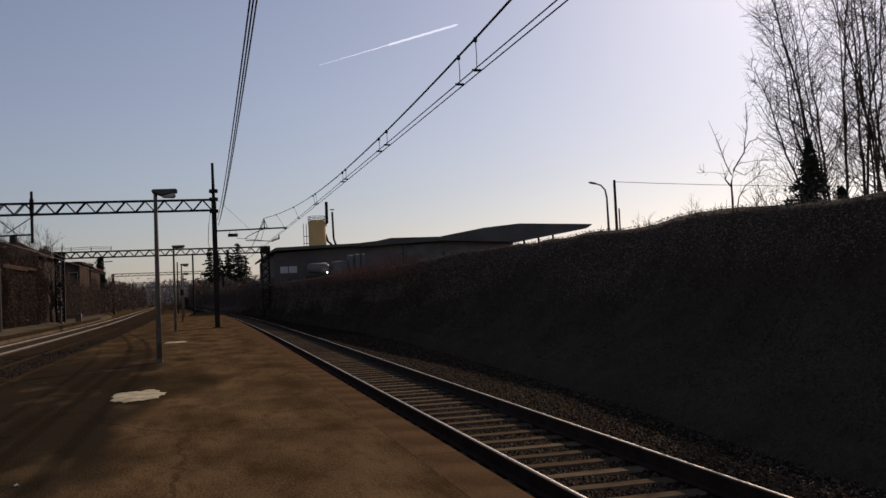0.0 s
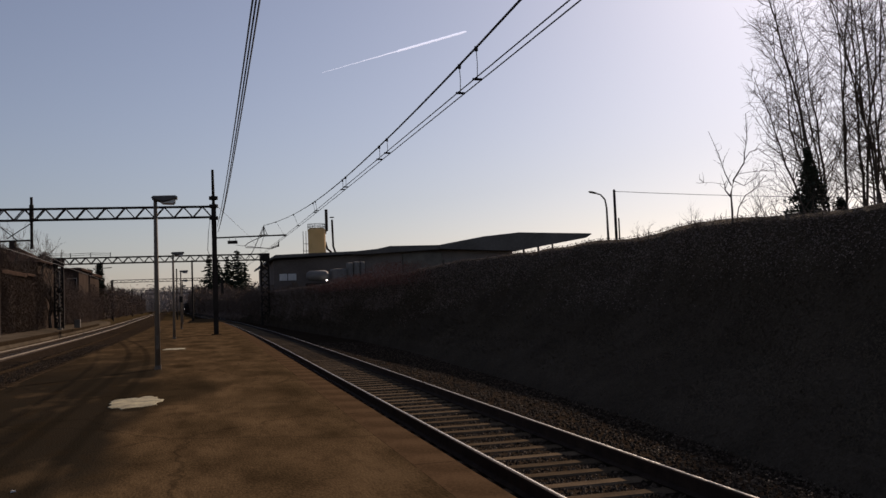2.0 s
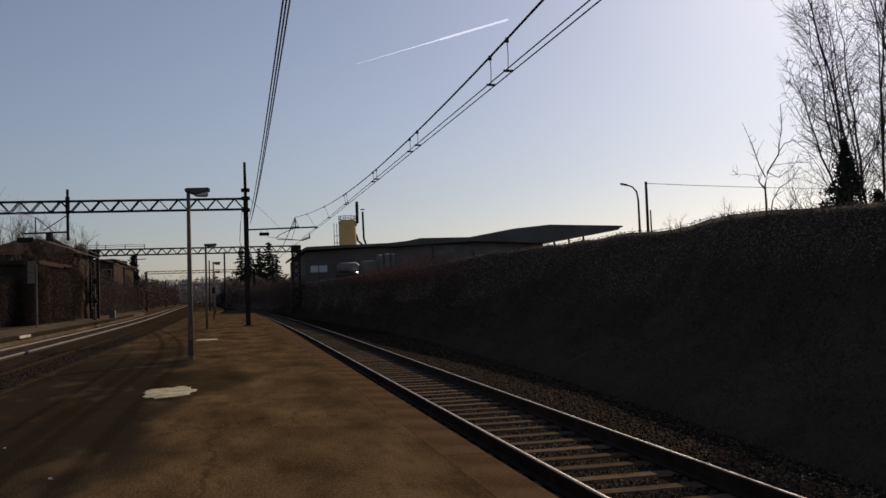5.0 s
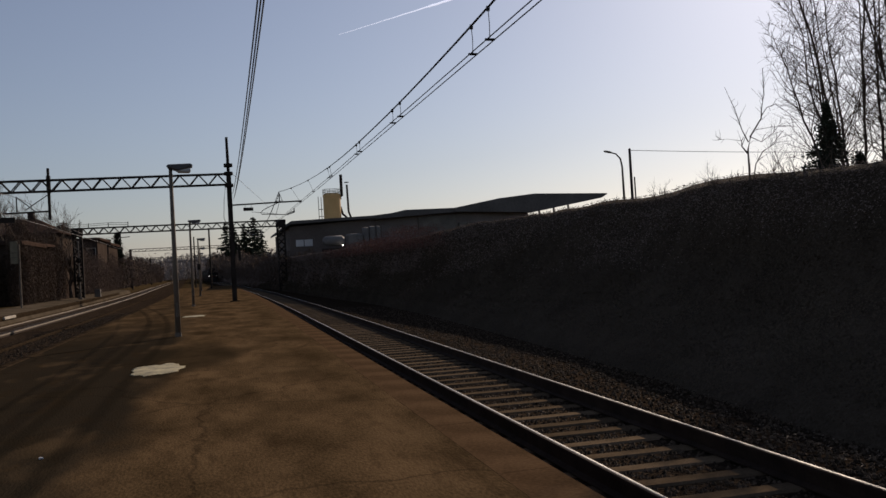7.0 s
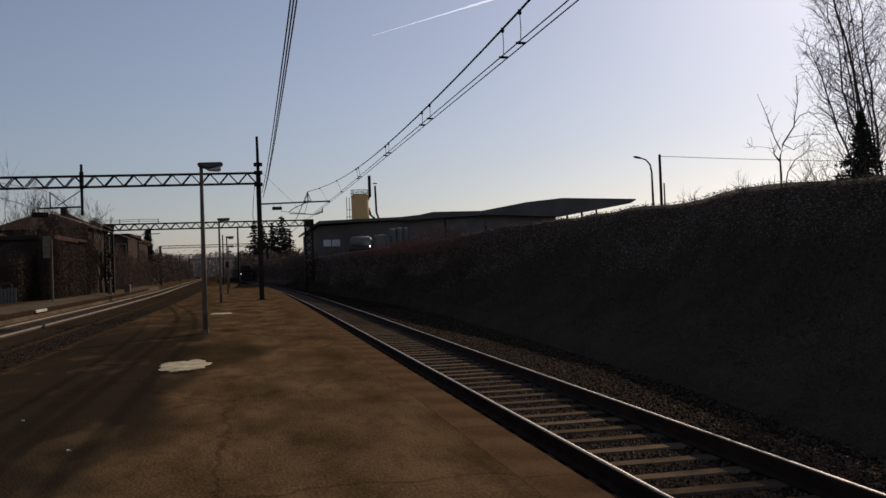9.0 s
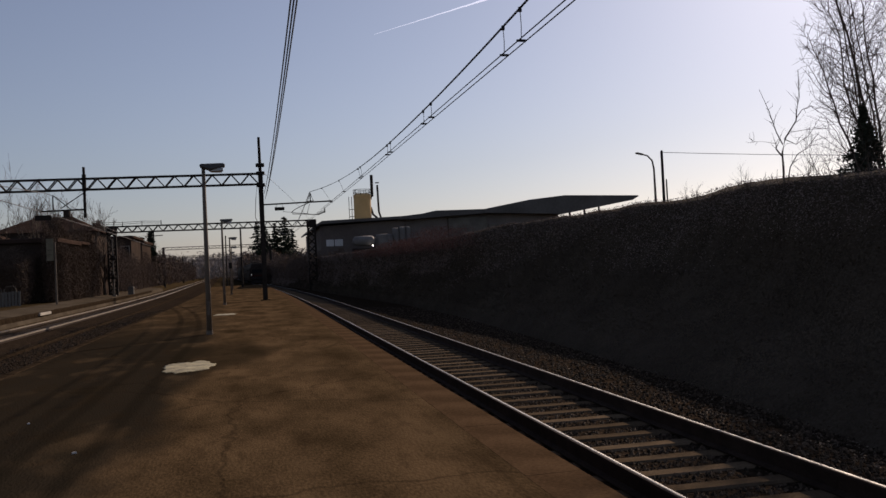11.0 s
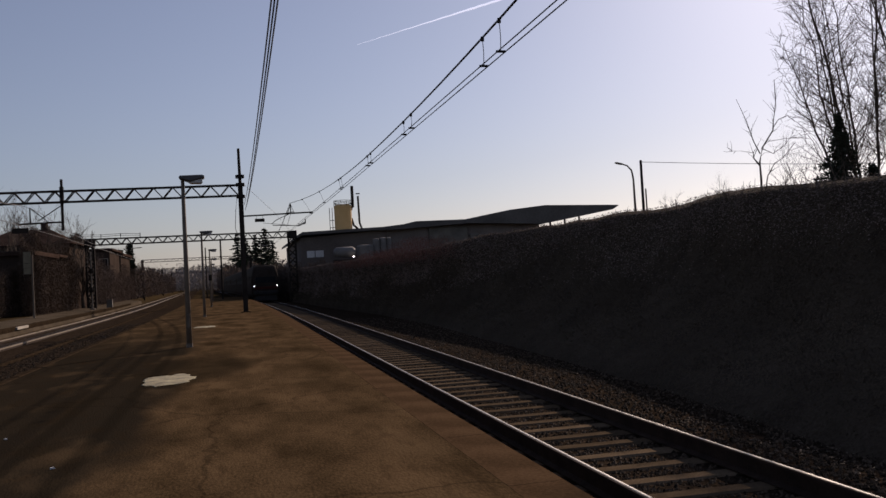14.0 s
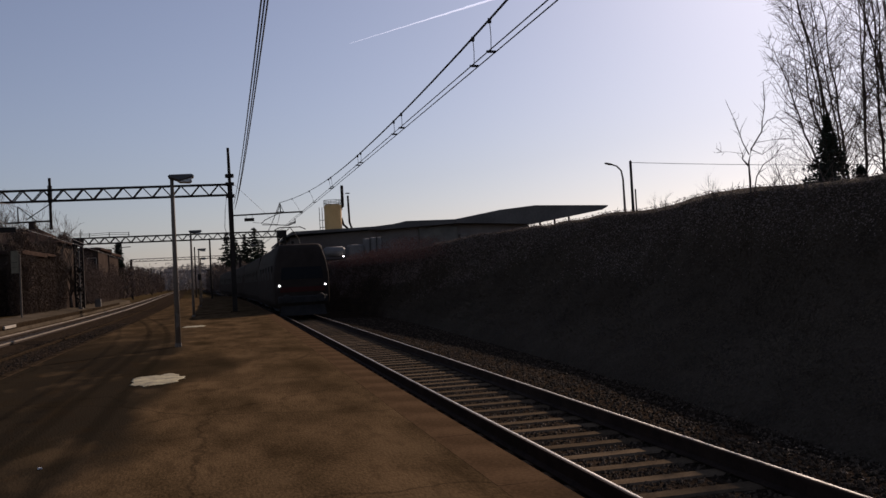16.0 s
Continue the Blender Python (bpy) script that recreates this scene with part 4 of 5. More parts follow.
        part("shell", Geo().rings([[(w * 0.5 * q * math.cos(i * math.pi / 8), w * 0.5 * q * math.sin(i * math.pi / 8), hh) for i in range(16)] for q, hh in ((1, 1.0), (1, h1 - 0.2), (0.9, h1 - 0.05), (0.4, h1))]), WHITE_METAL, b, smooth=False)
        part("ladder", Geo().tube((w * 0.5, -0.1, 1), (w * 0.5, -0.1, h1), 0.03, n=5), STEEL, b)
    v = thing("tanker_trailer", pose(11.9, Y - 5, 1.95), "grey rounded tanker trailer parked before the hall", "trailer")
    part("barrel", Geo().rings([[(x, r * math.cos(i * math.pi / 8), 2.6 + r * math.sin(i * math.pi / 8)) for i in range(16)] for x, r in ((-1.2, 0.3), (-0.9, 0.55), (0.9, 0.6), (1.2, 0.35))]), WHITE_METAL, v, smooth=True)
    part("chassis", Geo().box(-1.3, -0.6, 0.7, 1.3, 0.6, 1.8, 0.05), STEEL, v)
    for x in (-0.8, 0.8):
        part("wheel", Geo().tube((x, -0.75, 0.45), (x, 0.75, 0.45), 0.45, 0.45, 14), STEEL, v)
    part("tail_lamp", Geo().tube((0.9, -0.95, 2.05), (0.9, -0.85, 2.05), 0.09, 0.09, 10), YARD_LAMP, v, "bright white lamp")


def build_street_things():
    t = thing("street_lamp", pose(21.5, 45, 1.2), "slim curved street lamp behind the hedge", "street lamp")
    part("post", Geo().line([(0.05, 0, 0), (0, 0, 3.0), (-0.02, 0, 5.0), (-0.1, 0, 5.45), (-0.35, 0, 5.72), (-0.7, 0, 5.82)], [0.08, 0.07, 0.05, 0.045, 0.04, 0.04], 6), GALV, t)
    part("lamp_head", Geo().rings([[(-0.55 - 0.5 * a, 0.13 * math.cos(i * math.pi / 4) * w, 5.79 + 0.1 * a + 0.06 * w * math.sin(i * math.pi / 4)) for i in range(8)] for a, w in ((0, 0.4), (0.3, 1), (0.8, 1), (1, 0.5))]), GALV, t)
    for x, y, h in ((22.0, 45, 5.95), (22.35, 45.3, 4.4), (56, 47, 6.0)):
        p = thing("utility_pole", pose(x, y, 1.2), "plain dark utility pole behind the hedge", "utility pole", "utility poles")
        k = 0.45 if h < 5 else 0.8
        part("pole", Geo().tube((0, 0, 0), (-0.02, 0, h), 0.12 * k, 0.09 * k, 8), STEEL, p)
        part("pole_cap", Geo().tube((-0.02, 0, h), (-0.02, 0, h + 0.06), 0.1 * k, 0.04 * k, 8), STEEL, p)
    tagged(part("telephone_wire", Geo().line([(22.0 + 34 * i / 12, 45 + 2 * i / 12, 7.1 - 0.9 * (1 - (i / 6 - 1) ** 2) * 0.35) for i in range(13)], 0.014, 4), WIRE), "thin black telephone wire between utility poles", "wire")


# ---- far side ----


def house(x0, x1, y0, y1, h, roof, wall_mat, label, windows=(), flat=False):
    t = thing("house", pose(0, 0, 0), label, "house", "houses")
    part("wall", Geo().box(x0, y0, -0.2, x1, y1, h), wall_mat, t)
    e = 0.45
    if flat:
        part("roof", Geo().box(x0 - e, y0 - e, h, x1 + e, y1 + e, h + roof, 0.08), ROOF_TILE, t)
    else:
        cx0, cx1, cy = x0 + (x1 - x0) * 0.3, x0 + (x1 - x0) * 0.7, (y0 + y1) / 2
        part("roof", Geo().add([(x0 - e, y0 - e, h), (x1 + e, y0 - e, h), (x1 + e, y1 + e, h), (x0 - e, y1 + e, h), (cx0, cy, h + roof), (cx1, cy, h + roof)],
                               [(0, 1, 5, 4), (1, 2, 5), (2, 3, 4, 5), (3, 0, 4), (3, 2, 1, 0)]), ROOF_TILE, t)
        part("chimney", Geo().box(cx1 - 0.8, cy - 0.3, h + roof - 0.6, cx1 - 0.2, cy + 0.3, h + roof + 0.6, 0.04), PLASTER, t)
    for wx, wz, ww, wh in windows:
        w = part("window", Geo().box(wx - ww / 2 - 0.08, y0 - 0.06, wz - 0.08, wx + ww / 2 + 0.08, y0 - 0.004, wz + wh + 0.08), PLASTER_PALE, t, "pale window surround")
        part("pane", Geo().box(wx - ww / 2, y0 - 0.075, wz, wx + ww / 2, y0 - 0.064, wz + wh), DARK_GLASS, w)
    return t


def build_far_side():
    low = house(-20.0, -15.6, 75, 84, 4.7, 0.35, PLASTER, "dark low flat-roofed building beside the far track", [], True)
    # A pale panel stands for sunlight on the building's end wall.
    part("sunlit_wall_strip", Geo().box(-16.15, 74.93, 2.7, -15.62, 74.996, 4.65), PLASTER_PALE, low, "pale strip painted for the sunlit end of the wall")
    house(-24.3, -15.6, 92, 102, 6.4, 1.8, PLASTER, "dark house with a hipped tiled roof", [(-17.2, 3.6, 0.9, 1.4)])
    house(-17.6, -15.6, 85, 90, 4.85, 0.25, PLASTER, "small dark flat-roofed annex beside the far track", [], True)
    house(-27.5, -21.5, 84, 94, 5.0, 1.2, PLASTER, "dark house with a hipped tiled roof", [(-22.6, 3.0, 0.9, 1.3)])
    house(-26, -16.6, 128, 138, 7.1, 0.35, PLASTER, "brown plaster apartment house with a flat roof", [(-17.4, 4.4, 1.0, 1.6), (-17.4, 1.9, 1.0, 1.6), (-19.5, 4.4, 1.0, 1.6), (-21.5, 4.4, 1.0, 1.6)], True)
    house(-23, -17.8, 150, 162, 7.2, 0.4, PLASTER, "plain apartment block with a flat roof", [(-18.6, 4.6, 0.9, 1.3), (-18.6, 1.9, 0.9, 1.3), (-20.4, 4.6, 0.9, 1.3)], True)
    house(-24.5, -21.2, 196, 206, 5.6, 0.3, PLASTER_PALE, "pale small building far along the line", [(-22.8, 2.4, 1.0, 1.3)], True)
    conifer(-18.6, 170, 0, 10.2, 1.3, 31, 22, "narrow dark cypress tree", 0.4)
    conifer(-20.3, 171, 0, 9.2, 1.2, 32, 22, "narrow dark cypress tree", 0.4)
    # signpost
    t = thing("station_sign_post", pose(-13.4, 65, 0), "thin post with a faded narrow sign board", "sign post")
    part("post", Geo().tube((0, 0, 0), (0, 0, 4.3), 0.07, 0.05, 8), GALV, t)
    b = part("sign_board", Geo().box(-0.55, -0.06, 3.0, -0.08, 0.0, 4.5, 0.02), SIGN_FACE, t, "faded yellowish board")
    part("lettering_bar", Geo().box(-0.47, -0.066, 3.4, -0.16, -0.06, 3.42), STEEL, b)
    part("lettering_bar", Geo().box(-0.47, -0.066, 3.75, -0.16, -0.06, 3.72), STEEL, b)
    m = thing("signal_mast", pose(-13.6, 91.4, -0.1), "slim grey signal post with dark round lamp heads", "signal")
    part("post", Geo().tube((0, 0, -0.3), (0, 0, 5.6), 0.09, 0.07, 8), CONCRETE, m)
    part("base_plate", Geo().box(-0.22, -0.22, -0.1, 0.22, 0.22, 0.12, 0.03), CONCRETE, m)
    for zz in (1.9, 3.7):
        head = part("lamp_head", Geo().tube((0.05, -0.12, zz), (0.05, -0.3, zz), 0.24, 0.24, 14), STEEL, m, "dark round signal head")
        part("hood", Geo().tube((0.05, -0.3, zz + 0.03), (0.05, -0.48, zz + 0.06), 0.15, 0.13, 12), STEEL, head)
    # fence of concrete boards
    f = thing("board_fence", pose(0, 0, 0), "weathered greyish fence of upright boards", "fence")
    brd = Geo().box(-0.085, -0.02, 0, 0.085, 0.02, 1.05, 0.01).mesh("board", CONCRETE)
    for i in range(27):
        part("board", brd, None, f, at=pose(-21.6 + 0.2 * i, 66 + 0.06 * i, -0.05 + random.uniform(-0.03, 0.03), 0, random.uniform(-1.5, 1.5), 0))
    for zz in (0.3, 0.9):
        part("fence_rail", Geo().tube((-21.7, 66.05, zz), (-16.3, 67.65, zz), 0.035, n=5), CONCRETE, f)
    k = thing("bicycle_rack", pose(-21.0, 70, 0), "row of bent steel hoops behind the fence", "bicycle rack")
    for i in range(4):
        part("hoop", Geo().line([(1.0 * i, 0, 0), (1.0 * i, 0, 1.15), (1.0 * i + 0.15, 0, 1.35), (1.0 * i + 0.6, 0, 1.4), (1.0 * i + 0.8, 0, 1.2), (1.0 * i + 0.82, 0, 0)], 0.035, 6), GALV, k)
    c = thing("relay_cabinet", pose(-12.5, 95, -0.05), "small pale trackside cabinet on the side platform", "cabinet")
    part("body", Geo().box(-0.28, -0.25, 0, 0.28, 0.25, 0.8, 0.03), CONCRETE, c)
    part("door", Geo().box(-0.22, -0.27, 0.1, 0.22, -0.252, 0.7), CONCRETE, c)
    shrub_mass("shrubs", -22.5, -16.3, 70.5, 74.6, 0, 4.6, 50000, 0.07, 13, "dark tangled ivy and shrubs against the building")
    shrub_mass("shrubs", -16.6, -14.0, 74, 93, 0, 6.9, 150000, 0.07, 14, "dark tangled ivy and shrubs along the far track")
    shrub_mass("shrubs", -15.75, -14.7, 73.5, 104, 0, 8.2, 150000, 0.075, 19, "dark ivy hanging over the building walls")
    shrub_mass("shrubs", -16.4, -15.0, 90, 97, 0, 5.2, 40000, 0.075, 16, "dark tangled shrubs against the house wall")
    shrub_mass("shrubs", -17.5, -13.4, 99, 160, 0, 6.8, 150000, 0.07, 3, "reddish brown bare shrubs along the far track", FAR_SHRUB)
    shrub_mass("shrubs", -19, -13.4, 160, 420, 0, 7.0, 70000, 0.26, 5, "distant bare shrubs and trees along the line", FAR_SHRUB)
    shrub_mass("shrubs", -34, -19.5, 70, 84, 0, 4.2, 30000, 0.12, 6, "dark bare shrubs between the buildings")
    shrub_mass("shrubs", 7.7, 9.7, 38, 70, 2.2, 1.15, 14000, 0.045, 23, "dark red bramble twigs on the hedge top", RED_TWIG)
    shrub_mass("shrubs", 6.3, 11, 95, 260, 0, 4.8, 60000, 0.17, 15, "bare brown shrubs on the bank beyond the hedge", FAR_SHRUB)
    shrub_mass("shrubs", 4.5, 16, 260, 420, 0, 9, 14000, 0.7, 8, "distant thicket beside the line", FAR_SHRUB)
    shrub_mass("shrubs", -80, 60, 480, 620, 0, 15, 30000, 1.1, 9, "distant wood at the end of the line, haze in its colour", FAR_WOOD)
    for i, (x, y, h) in enumerate(((-30, 105, 11), (-26.5, 108, 12), (-33, 112, 12), (-36, 100, 11), (-29, 120, 12.5), (-24, 112, 11), (-22.5, 120, 10.5), (-40, 110, 12), (-20.5, 104, 9.5), (-18, 84.9, 8), (-16.6, 85.2, 7.6), (-20.6, 80, 8.5), (-18, 106, 9), (-32, 96, 10.5), (-15.2, 88, 7.6), (-15.0, 96, 8.0), (-16.2, 77, 7.0))):
        bare_tree(x, y, 0, 2, h, 0.2, 50 + i, "bare winter tree behind the houses", 4, 0.06, 0.5, 0.012)
    for i, (x, y, h, r) in enumerate(((1.0, 330, 20.5, 4.6), (4.0, 340, 19.5, 4.6), (7.4, 338, 20.5, 5.2), (11.0, 335, 22.5, 5.6), (14.0, 345, 18.5, 4.4))):
        conifer(x, y, 0, h, r, 70 + i, 20, "tall dark cedar tree far beside the line", 0.11, 0.6)


def build_sapling(x, y, z, k):
    """A small bare tree whose few limbs bend up and over, with short twigs along them."""
    rnd = random.Random(17)
    t = thing("bare_tree", pose(x, y, z), "small bare sapling growing out of the hedge", "tree", "bare trees")
    for pts, r in (((0, -1.4), (0.02, 0.0), (0.0, 0.45), (0.1, 0.72), (0.3, 1.02), (0.36, 1.2), (0.38, 1.45), (0.44, 1.95)), 0.021), (((0.03, 0.6), (-0.08, 0.82), (-0.22, 1.2), (-0.37, 1.6)), 0.012), \
            (((0.31, 1.05), (0.45, 1.22), (0.62, 1.28), (0.9, 1.12), (1.2, 0.85)), 0.009), (((0.06, -0.2), (0.16, 0.2), (0.3, 0.42), (0.5, 0.52), (0.75, 0.8)), 0.013), \
            (((0.0, 0.4), (-0.1, 0.52), (-0.12, 0.64)), 0.018), (((0.06, 0.7), (0.3, 0.6), (0.55, 0.76), (0.75, 0.98)), 0.009), (((0.2, 0.82), (0.5, 0.86), (0.9, 0.88)), 0.006), (((-0.1, 0.62), (-0.35, 0.66), (-0.6, 0.66)), 0.005):
        n = len(pts)
        line = [Vector((a * k, 0.06 * math.sin(3 * i), b * k)) for i, (a, b) in enumerate(pts)]
        g = Geo().line(line, [r * k * (1 - 0.72 * i / (n - 1)) for i in range(n)], 5)
        for j in range(2 * n):
            i = rnd.randrange(1, n - 1) if n > 3 else 1
            c = line[i].lerp(line[i + 1], rnd.random())
            d = (line[i + 1] - line[i]).normalized() + Vector((rnd.gauss(0, 0.9), rnd.gauss(0, 0.5), rnd.gauss(0.3, 0.6)))
            ln = rnd.uniform(0.08, 0.34) * k
            e = c + d.normalized() * ln
            g.line([c, c.lerp(e, 0.5) + Vector((rnd.gauss(0, 0.02), 0, rnd.gauss(0, 0.02))), e], [0.005, 0.004, 0.002], 3)
        part("limb", g, BARK, t)


def fan_tree(x, y, z, height, leans, seed, label):
    """A clump of slender stems that fan out and arch, with forked limbs and a haze of fine twigs."""
    rnd = random.Random(seed)
    t = thing("bare_tree", pose(x, y, z), label, "tree", "bare trees")
    for lean in leans:
        top = height * rnd.uniform(0.82, 1.05) * (1 - 0.35 * abs(lean))
        p = Vector((rnd.gauss(0, 0.16) + 0.5 * lean, rnd.gauss(0, 0.25), 0))
        back = rnd.gauss(0, 0.08)
        r0 = rnd.uniform(0.032, 0.05)
        stem, rad, n = [], [], 13
        bow = rnd.uniform(1.0, 1.5)
        for i in range(n):
            f = i / (n - 1)
            stem.append(p + Vector((lean * top * f ** bow + rnd.gauss(0, 0.035), back * top * f, top * f)))
            rad.append(r0 * (1 - 0.86 * f))
        part("trunk", Geo().line(stem, rad, 6), BARK, t)
        g = Geo()
        for j in range(26):
            f = 0.22 + 0.76 * (j + rnd.random()) / 26
            i = min(n - 2, int(f * (n - 1)))
            b = stem[i].lerp(stem[i + 1], f * (n - 1) - i)
            along = (stem[i + 1] - stem[i]).normalized()
            a = rnd.uniform(0, 6.283)
            out = Vector((math.cos(a) + 1.2 * lean, math.sin(a), 0)).normalized()
            ln = (0.5 + 1.7 * (1 - f)) * rnd.uniform(0.5, 1.25)
            d = along * 0.75 + out * 0.85
            limb_pts = [b]
            for q in range(5):
                d = (d + Vector((rnd.gauss(0, 0.2), rnd.gauss(0, 0.2), rnd.gauss(0.08, 0.16)))).normalized()
                limb_pts.append(limb_pts[-1] + d * ln / 5)
            w = min(rad[i] * 0.55, 0.012)
            g.line(limb_pts, [w * (1 - 0.14 * q) for q in range(6)], 4)
            for q in range(11):
                m = rnd.randint(1, 4)
                c = limb_pts[m].lerp(limb_pts[m + 1], rnd.random())
                e = (limb_pts[m + 1] - limb_pts[m]).normalized() * 0.6 + Vector((rnd.gauss(0, 0.6), rnd.gauss(0, 0.6), rnd.gauss(0.15, 0.5)))
                tw = rnd.uniform(0.18, 0.62)
                e = e.normalized()
                c1 = c + e * tw * 0.5
                c2 = c1 + (e + Vector((rnd.gauss(0, 0.4), rnd.gauss(0, 0.4), rnd.gauss(0.1, 0.4)))).normalized() * tw * 0.5
                g.line([c, c1, c2], [0.0045, 0.0036, 0.0022], 3)
                if q % 2:
                    c3 = c1 + Vector((rnd.gauss(0, 0.5), rnd.gauss(0, 0.5), rnd.gauss(0.2, 0.5))).normalized() * tw * 0.45
                    g.line([c1, c3], [0.0034, 0.0022], 3)
        tagged(part("twig_crown", g, BARK, t, "fine bare crossing branches"), kind="stuff")
    return t


def build_near_trees():
    tall = "tall bare multi-stemmed tree behind the hedge"
    fan_tree(14.75, 18.6, 1.4, 7.0, (-0.34, -0.2, -0.13, -0.07), 201, tall)
    fan_tree(15.35, 18.9, 1.4, 9.6, (-0.2, -0.15, -0.12, -0.07, -0.02, 0.03), 202, tall)
    fan_tree(16.3, 18.5, 1.4, 10.0, (-0.18, -0.12, -0.07, -0.02, 0.04), 203, tall)
    fan_tree(17.4, 19.0, 1.4, 10.5, (-0.19, -0.13, -0.08, -0.03, 0.02, 0.07), 204, tall)
    fan_tree(18.7, 18.8, 1.4, 10.5, (-0.17, -0.11, -0.06, -0.01, 0.05, 0.1), 205, tall)
    build_sapling(10.26, 15.76, 2.9, 1.11)
    low = "low bare bush growing out of the hedge"
    for i, (x, y, z, h) in enumerate(((11.1, 16.0, 2.5, 1.5), (9.66, 15.5, 2.5, 0.8), (11.9, 16.1, 2.4, 2.0), (12.3, 16.3, 2.4, 2.2), (9.3, 17.5, 2.5, 0.65), (10.5, 24.0, 2.4, 0.65))):
        bare_tree(x, y, z, 4, h, 0.013, 141 + i, low, 3, 0.45, 0.7)
    conifer(13.08, 17.0, 0.9, 3.68, 1.75, 150, 34, "small dark spruce behind the hedge", 0.03, 1.25, 3)
    conifer(14.2, 17.4, 0.9, 2.6, 1.5, 151, 26, "small dark spruce behind the hedge", 0.04, 1.0, 2)


# ---- train ----


def body_ring(y, w, z0, z1, tuck=0.0, n=5):
    """A rounded cross section of a coach body; tuck narrows the upper half."""
    h = w / 2
    pts = [(-h * 0.93, z0), (h * 0.93, z0), (h, z0 + 0.35), (h, z0 + (z1 - z0) * 0.55), (h * (0.97 - tuck * 0.5), z0 + (z1 - z0) * 0.78)]
    rt = h * (0.94 - tuck)
    for i in range(n):
        a = math.pi / 2 * i / (n - 1)
        pts.append((rt - 0.3 + 0.3 * math.cos(a), z1 - 0.3 + 0.3 * math.sin(a)))
    left = [(-x, z) for x, z in reversed(pts[2:])]
    return [(x, y, z) for x, z in pts + left]


def build_bogie(t, y):
    b = part("bogie", Geo().box(-1.15, y - 1.6, 0.3, 1.15, y + 1.6, 0.75, 0.06), TRAIN_UNDER, t)
    for yy in (y - 1.25, y + 1.25):
        for x in (-0.78, 0.68):
            part("wheel", Geo().tube((x, yy, 0.46), (x + 0.1, yy, 0.46), 0.46, 0.46, 18), TRAIN_UNDER, b)


def build_loco():
    t = thing("locomotive", pose(0, 0, 0), "dark grey electric locomotive with lit headlights pulling a train", "locomotive")
    W, Z0, Z1 = 2.86, 0.5, 3.78
    rings = [body_ring(0.0, W * 0.88, Z0 + 0.1, Z1 - 0.5, 0.1), body_ring(0.06, W * 0.94, Z0 + 0.03, Z1 - 0.22, 0.12), body_ring(0.22, W * 0.98, Z0, Z1 - 0.06, 0.13), body_ring(0.5, W, Z0, Z1, 0.13), body_ring(2.0, W, Z0, Z1 + 0.03, 0.13), body_ring(17.5, W, Z0, Z1 + 0.03, 0.13)]
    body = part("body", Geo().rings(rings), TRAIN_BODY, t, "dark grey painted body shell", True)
    w = part("windscreen", Geo().add([(-1.1, -0.02, 1.95), (1.1, -0.02, 1.95), (0.92, 0.02, 3.2), (-0.92, 0.02, 3.2), (-1.1, 0.1, 1.95), (1.1, 0.1, 1.95), (0.92, 0.3, 3.2), (-0.92, 0.3, 3.2)],
                                     [(0, 1, 2, 3), (4, 7, 6, 5), (0, 4, 5, 1), (1, 5, 6, 2), (2, 6, 7, 3), (3, 7, 4, 0)]), DARK_GLASS, t, "large dark windscreen")
    part("wiper", Geo().tube((0.1, -0.05, 1.95), (0.55, 0.12, 2.6), 0.015, n=5), TRAIN_UNDER, w)
    part("front_band", Geo().box(-1.15, -0.03, 1.3, 1.15, 0.12, 1.55, 0.03), TRAIN_RED, t, "dull red band across the nose")
    for x in (-1.175, 1.175):
        hl = part("headlight", Geo().tube((x, 0.2, 1.64), (x, -0.03, 1.64), 0.12, 0.12, 14), TRAIN_UNDER, t)
        part("lens", Geo().tube((x, -0.032, 1.64), (x, -0.045, 1.64), 0.05, 0.04, 14), HEADLIGHT, hl, "bright lit lens")
    part("bumper_beam", Geo().box(-1.25, -0.2, 0.75, 1.25, 0.2, 1.1, 0.05), TRAIN_UNDER, t)
    for x in (-0.87, 0.87):
        bf = part("buffer", Geo().tube((x, -0.2, 0.98), (x, -0.55, 0.98), 0.1, 0.1, 10), TRAIN_UNDER, t)
        part("buffer_plate", Geo().tube((x, -0.55, 0.98), (x, -0.6, 0.98), 0.22, 0.2, 14), TRAIN_UNDER, bf)
    part("snow_plough", Geo().add([(-1.2, -0.15, 0.1), (1.2, -0.15, 0.1), (1.1, -0.05, 0.6), (-1.1, -0.05, 0.6), (-1.2, 0.05, 0.1), (1.2, 0.05, 0.1), (1.1, 0.1, 0.6), (-1.1, 0.1, 0.6)],
                                  [(0, 1, 2, 3), (7, 6, 5, 4), (0, 4, 5, 1), (1, 5, 6, 2), (2, 6, 7, 3), (3, 7, 4, 0)]), TRAIN_UNDER, t)
    part("underframe", Geo().box(-1.15, 0.3, 0.4, 1.15, 17.2, 0.8, 0.05), TRAIN_UNDER, t)
    for side in (-1, 1):
        for yy in (1.7, 4.5, 7.5, 10.5, 13.5):
            x = side * (W / 2 + 0.004)
            part("side_window", Geo().box(min(x, x - side * 0.03), yy, 2.0, max(x, x - side * 0.03), yy + 0.9, 2.7), TRAIN_GLASS, t)
    build_bogie(t, 4.0)
    build_bogie(t, 13.6)
    p = part("pantograph", Geo().tube((-0.6, 6.2, 3.85), (-0.6, 7.4, 4.35), 0.03, n=6).tube((0.6, 6.2, 3.85), (0.6, 7.4, 4.35), 0.03, n=6).tube((-0.6, 7.4, 4.35), (0, 6.0, 5.0), 0.025, n=6).tube((0.6, 7.4, 4.35), (0, 6.0, 5.0), 0.025, n=6), STEEL, t)
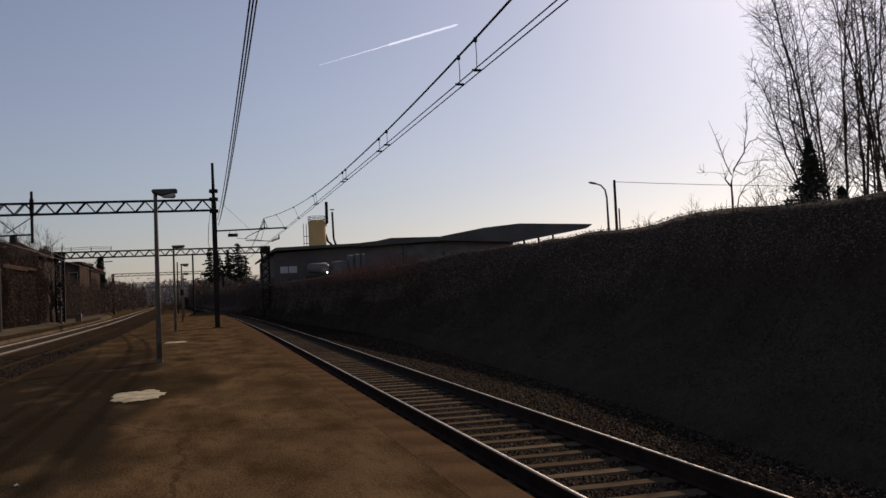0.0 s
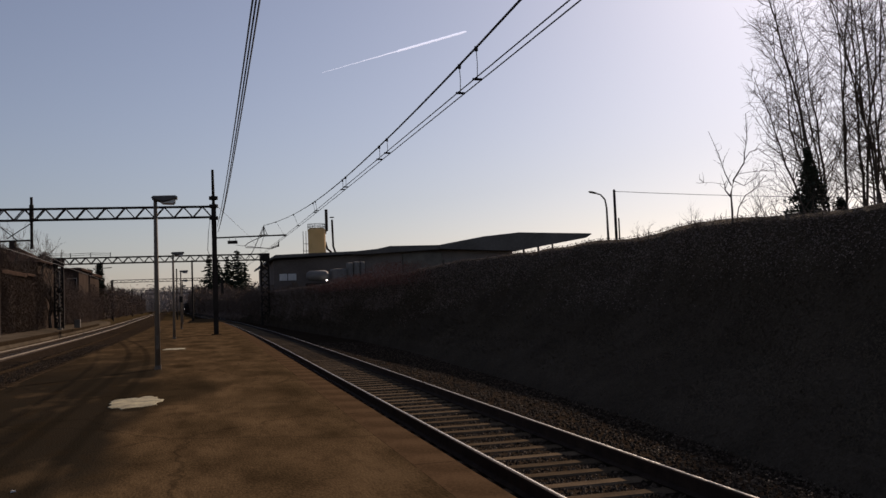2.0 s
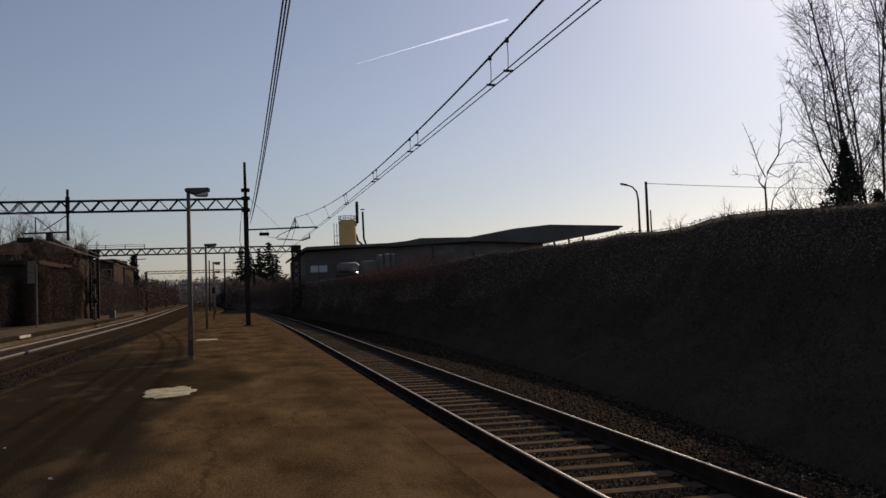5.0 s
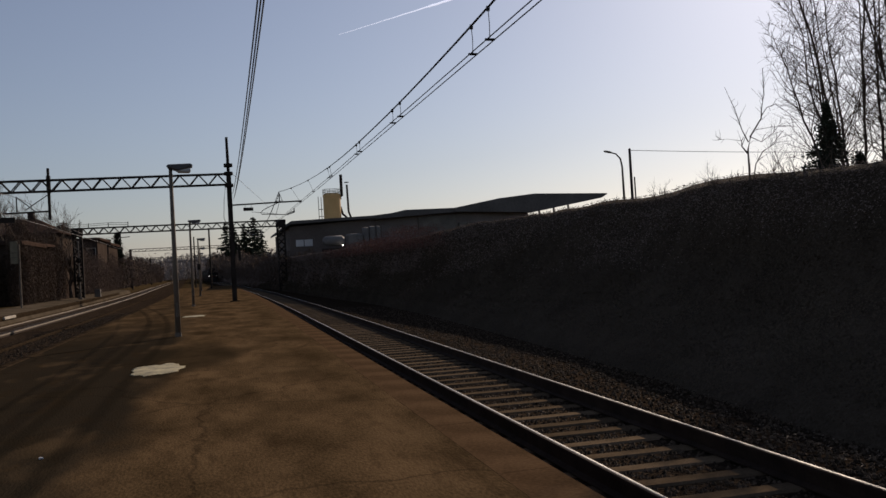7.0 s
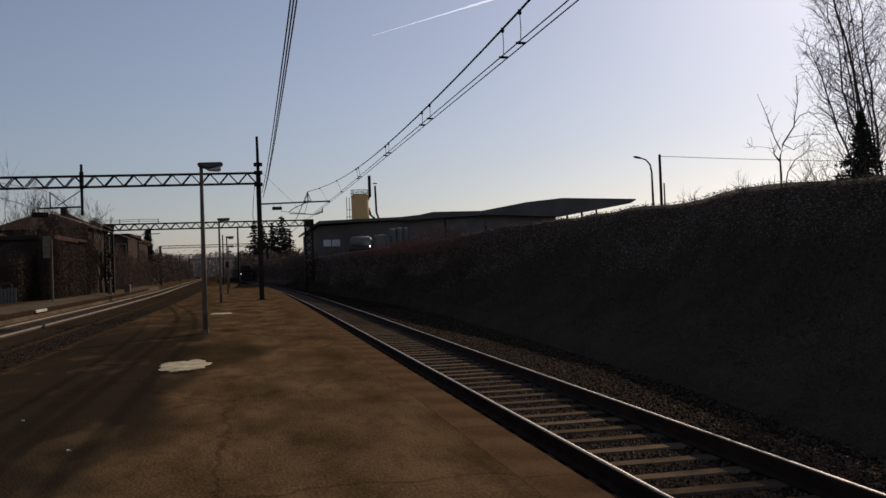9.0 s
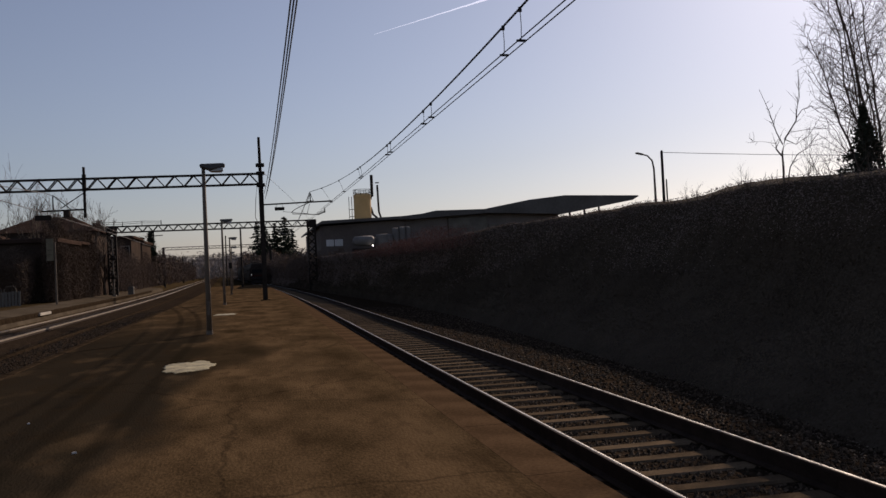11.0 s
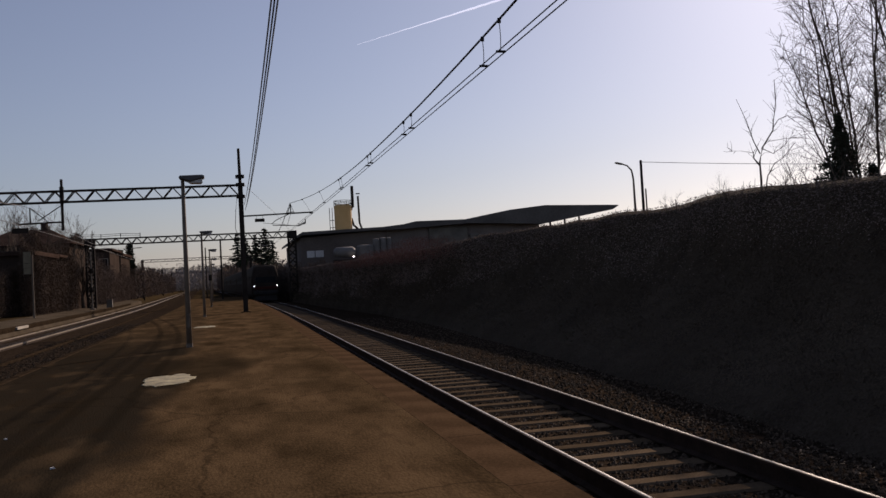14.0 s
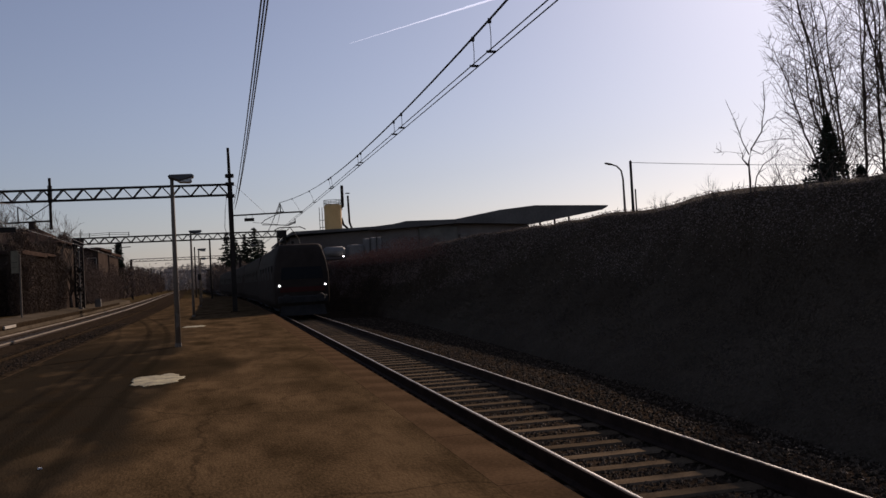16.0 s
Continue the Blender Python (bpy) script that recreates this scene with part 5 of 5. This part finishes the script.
    part("collector_bar", Geo().line([(-0.9, 6.0, 4.85), (-0.6, 6.0, 5.0), (0.6, 6.0, 5.0), (0.9, 6.0, 4.85)], 0.03, 6), STEEL, p)
    part("roof_box", Geo().box(-0.7, 9.0, 3.72, 0.7, 13.0, 4.05, 0.08), STEEL, t)
    part("horn", Geo().tube((-0.3, 1.6, 3.88), (-0.3, 1.2, 3.9), 0.04, 0.08, 8), STEEL, t)
    return t


def build_coach():
    t = thing("railway_coach", pose(0, 0, 0), "dark grey passenger coach with a row of windows", "railway coach", "coaches")
    W = 2.8
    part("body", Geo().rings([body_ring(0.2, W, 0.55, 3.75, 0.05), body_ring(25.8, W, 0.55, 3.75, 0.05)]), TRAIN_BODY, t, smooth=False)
    for side in (-1, 1):
        for i in range(10):
            x = side * (W / 2 + 0.004)
            part("side_window", Geo().box(min(x, x - side * 0.03), 2.5 + 2.15 * i, 1.95, max(x, x - side * 0.03), 3.9 + 2.15 * i, 2.75), TRAIN_GLASS, t)
    part("underframe", Geo().box(-1.15, 0.3, 0.4, 1.15, 25.7, 0.8, 0.05), TRAIN_UNDER, t)
    part("gangway", Geo().box(-0.6, -0.2, 0.9, 0.6, 0.2, 3.1, 0.05), TRAIN_UNDER, t)
    build_bogie(t, 4.0)
    build_bogie(t, 22.0)
    return t


def build_trail():
    """Two lengths of vapour trail high in the sky, 3.9 km off."""
    D = 3900.0
    sky_thing = thing("vapour_trail", pose(0, 0, 0), "thin white aircraft vapour trail across the clear sky", "vapour trail")
    out = []
    for name, length, r0, r1 in (("trail_tail", 600, 0.6, 5.0), ("trail_head", 330, 4.8, 5.2)):
        g = Geo()
        n = 24
        g.line([(length * i / n, 0, length * 0.318 * i / n + 0.6 * math.sin(i * 1.7)) for i in range(n + 1)], [r0 + (r1 - r0) * (i / n) ** 1.5 if i < n else 1.2 for i in range(n + 1)], 6)
        ob = part(name, g, TRAIL, sky_thing, smooth=True)
        out.append(ob)
    return out, D


build_ground()
build_ballast()
build_rails()
PLATFORM = build_platform()
build_far_platform()
build_mortar(-1.16, 15.3, 0.5, 1.05)
build_mortar(-1.2, 34.6, 0.5, 0.8)
build_stones()
build_litter()
build_mast()
build_portal(96.0, -14.3, 6.0, 6.95)
build_far_portals()
build_catenary()
build_lamps()
build_hedge()
build_works()
build_street_things()
build_far_side()
build_near_trees()
LOCO = build_loco()
COACHES = [build_coach()]
COACHES += [copy_thing(COACHES[0], pose(0, 0, 0)) for _ in range(3)]
TRAIL_PIECES, TRAIL_FAR = build_trail()
build_sleepers()
build_coping(PLATFORM)

# ---- movement ----
SPEED, FRONT_END = 24.5, 46.2


def motions():
    times = [0.5 * i for i in range(33)]

    def place(y, mid):
        c = y + mid
        turn = heading(c)
        a = radians(turn)
        x = RIGHT_LINE + bend(c)
        return pose(x + math.sin(a) * mid, c - math.cos(a) * mid, RAIL_Z, 0, 0, turn)

    walk(LOCO, [(t, place(FRONT_END + SPEED * (16 - t), 8.8)) for t in times])
    for k, coach in enumerate(COACHES):
        walk(coach, [(t, place(FRONT_END + 17.8 + 26.2 * k + SPEED * (16 - t), 13.0)) for t in times])
    for ob, u0, v, s in zip(TRAIL_PIECES, (0.130, 0.212), (0.0012, 0.0048), (0.0, 0.0)):
        walk(ob, [(t, pose((u0 + v * t) * TRAIL_FAR, TRAIL_FAR, 1.5 + (0.2615 + 0.318 * (u0 + v * t - 0.13)) * TRAIL_FAR)) for t in (0.0, 16.0)])


motions()
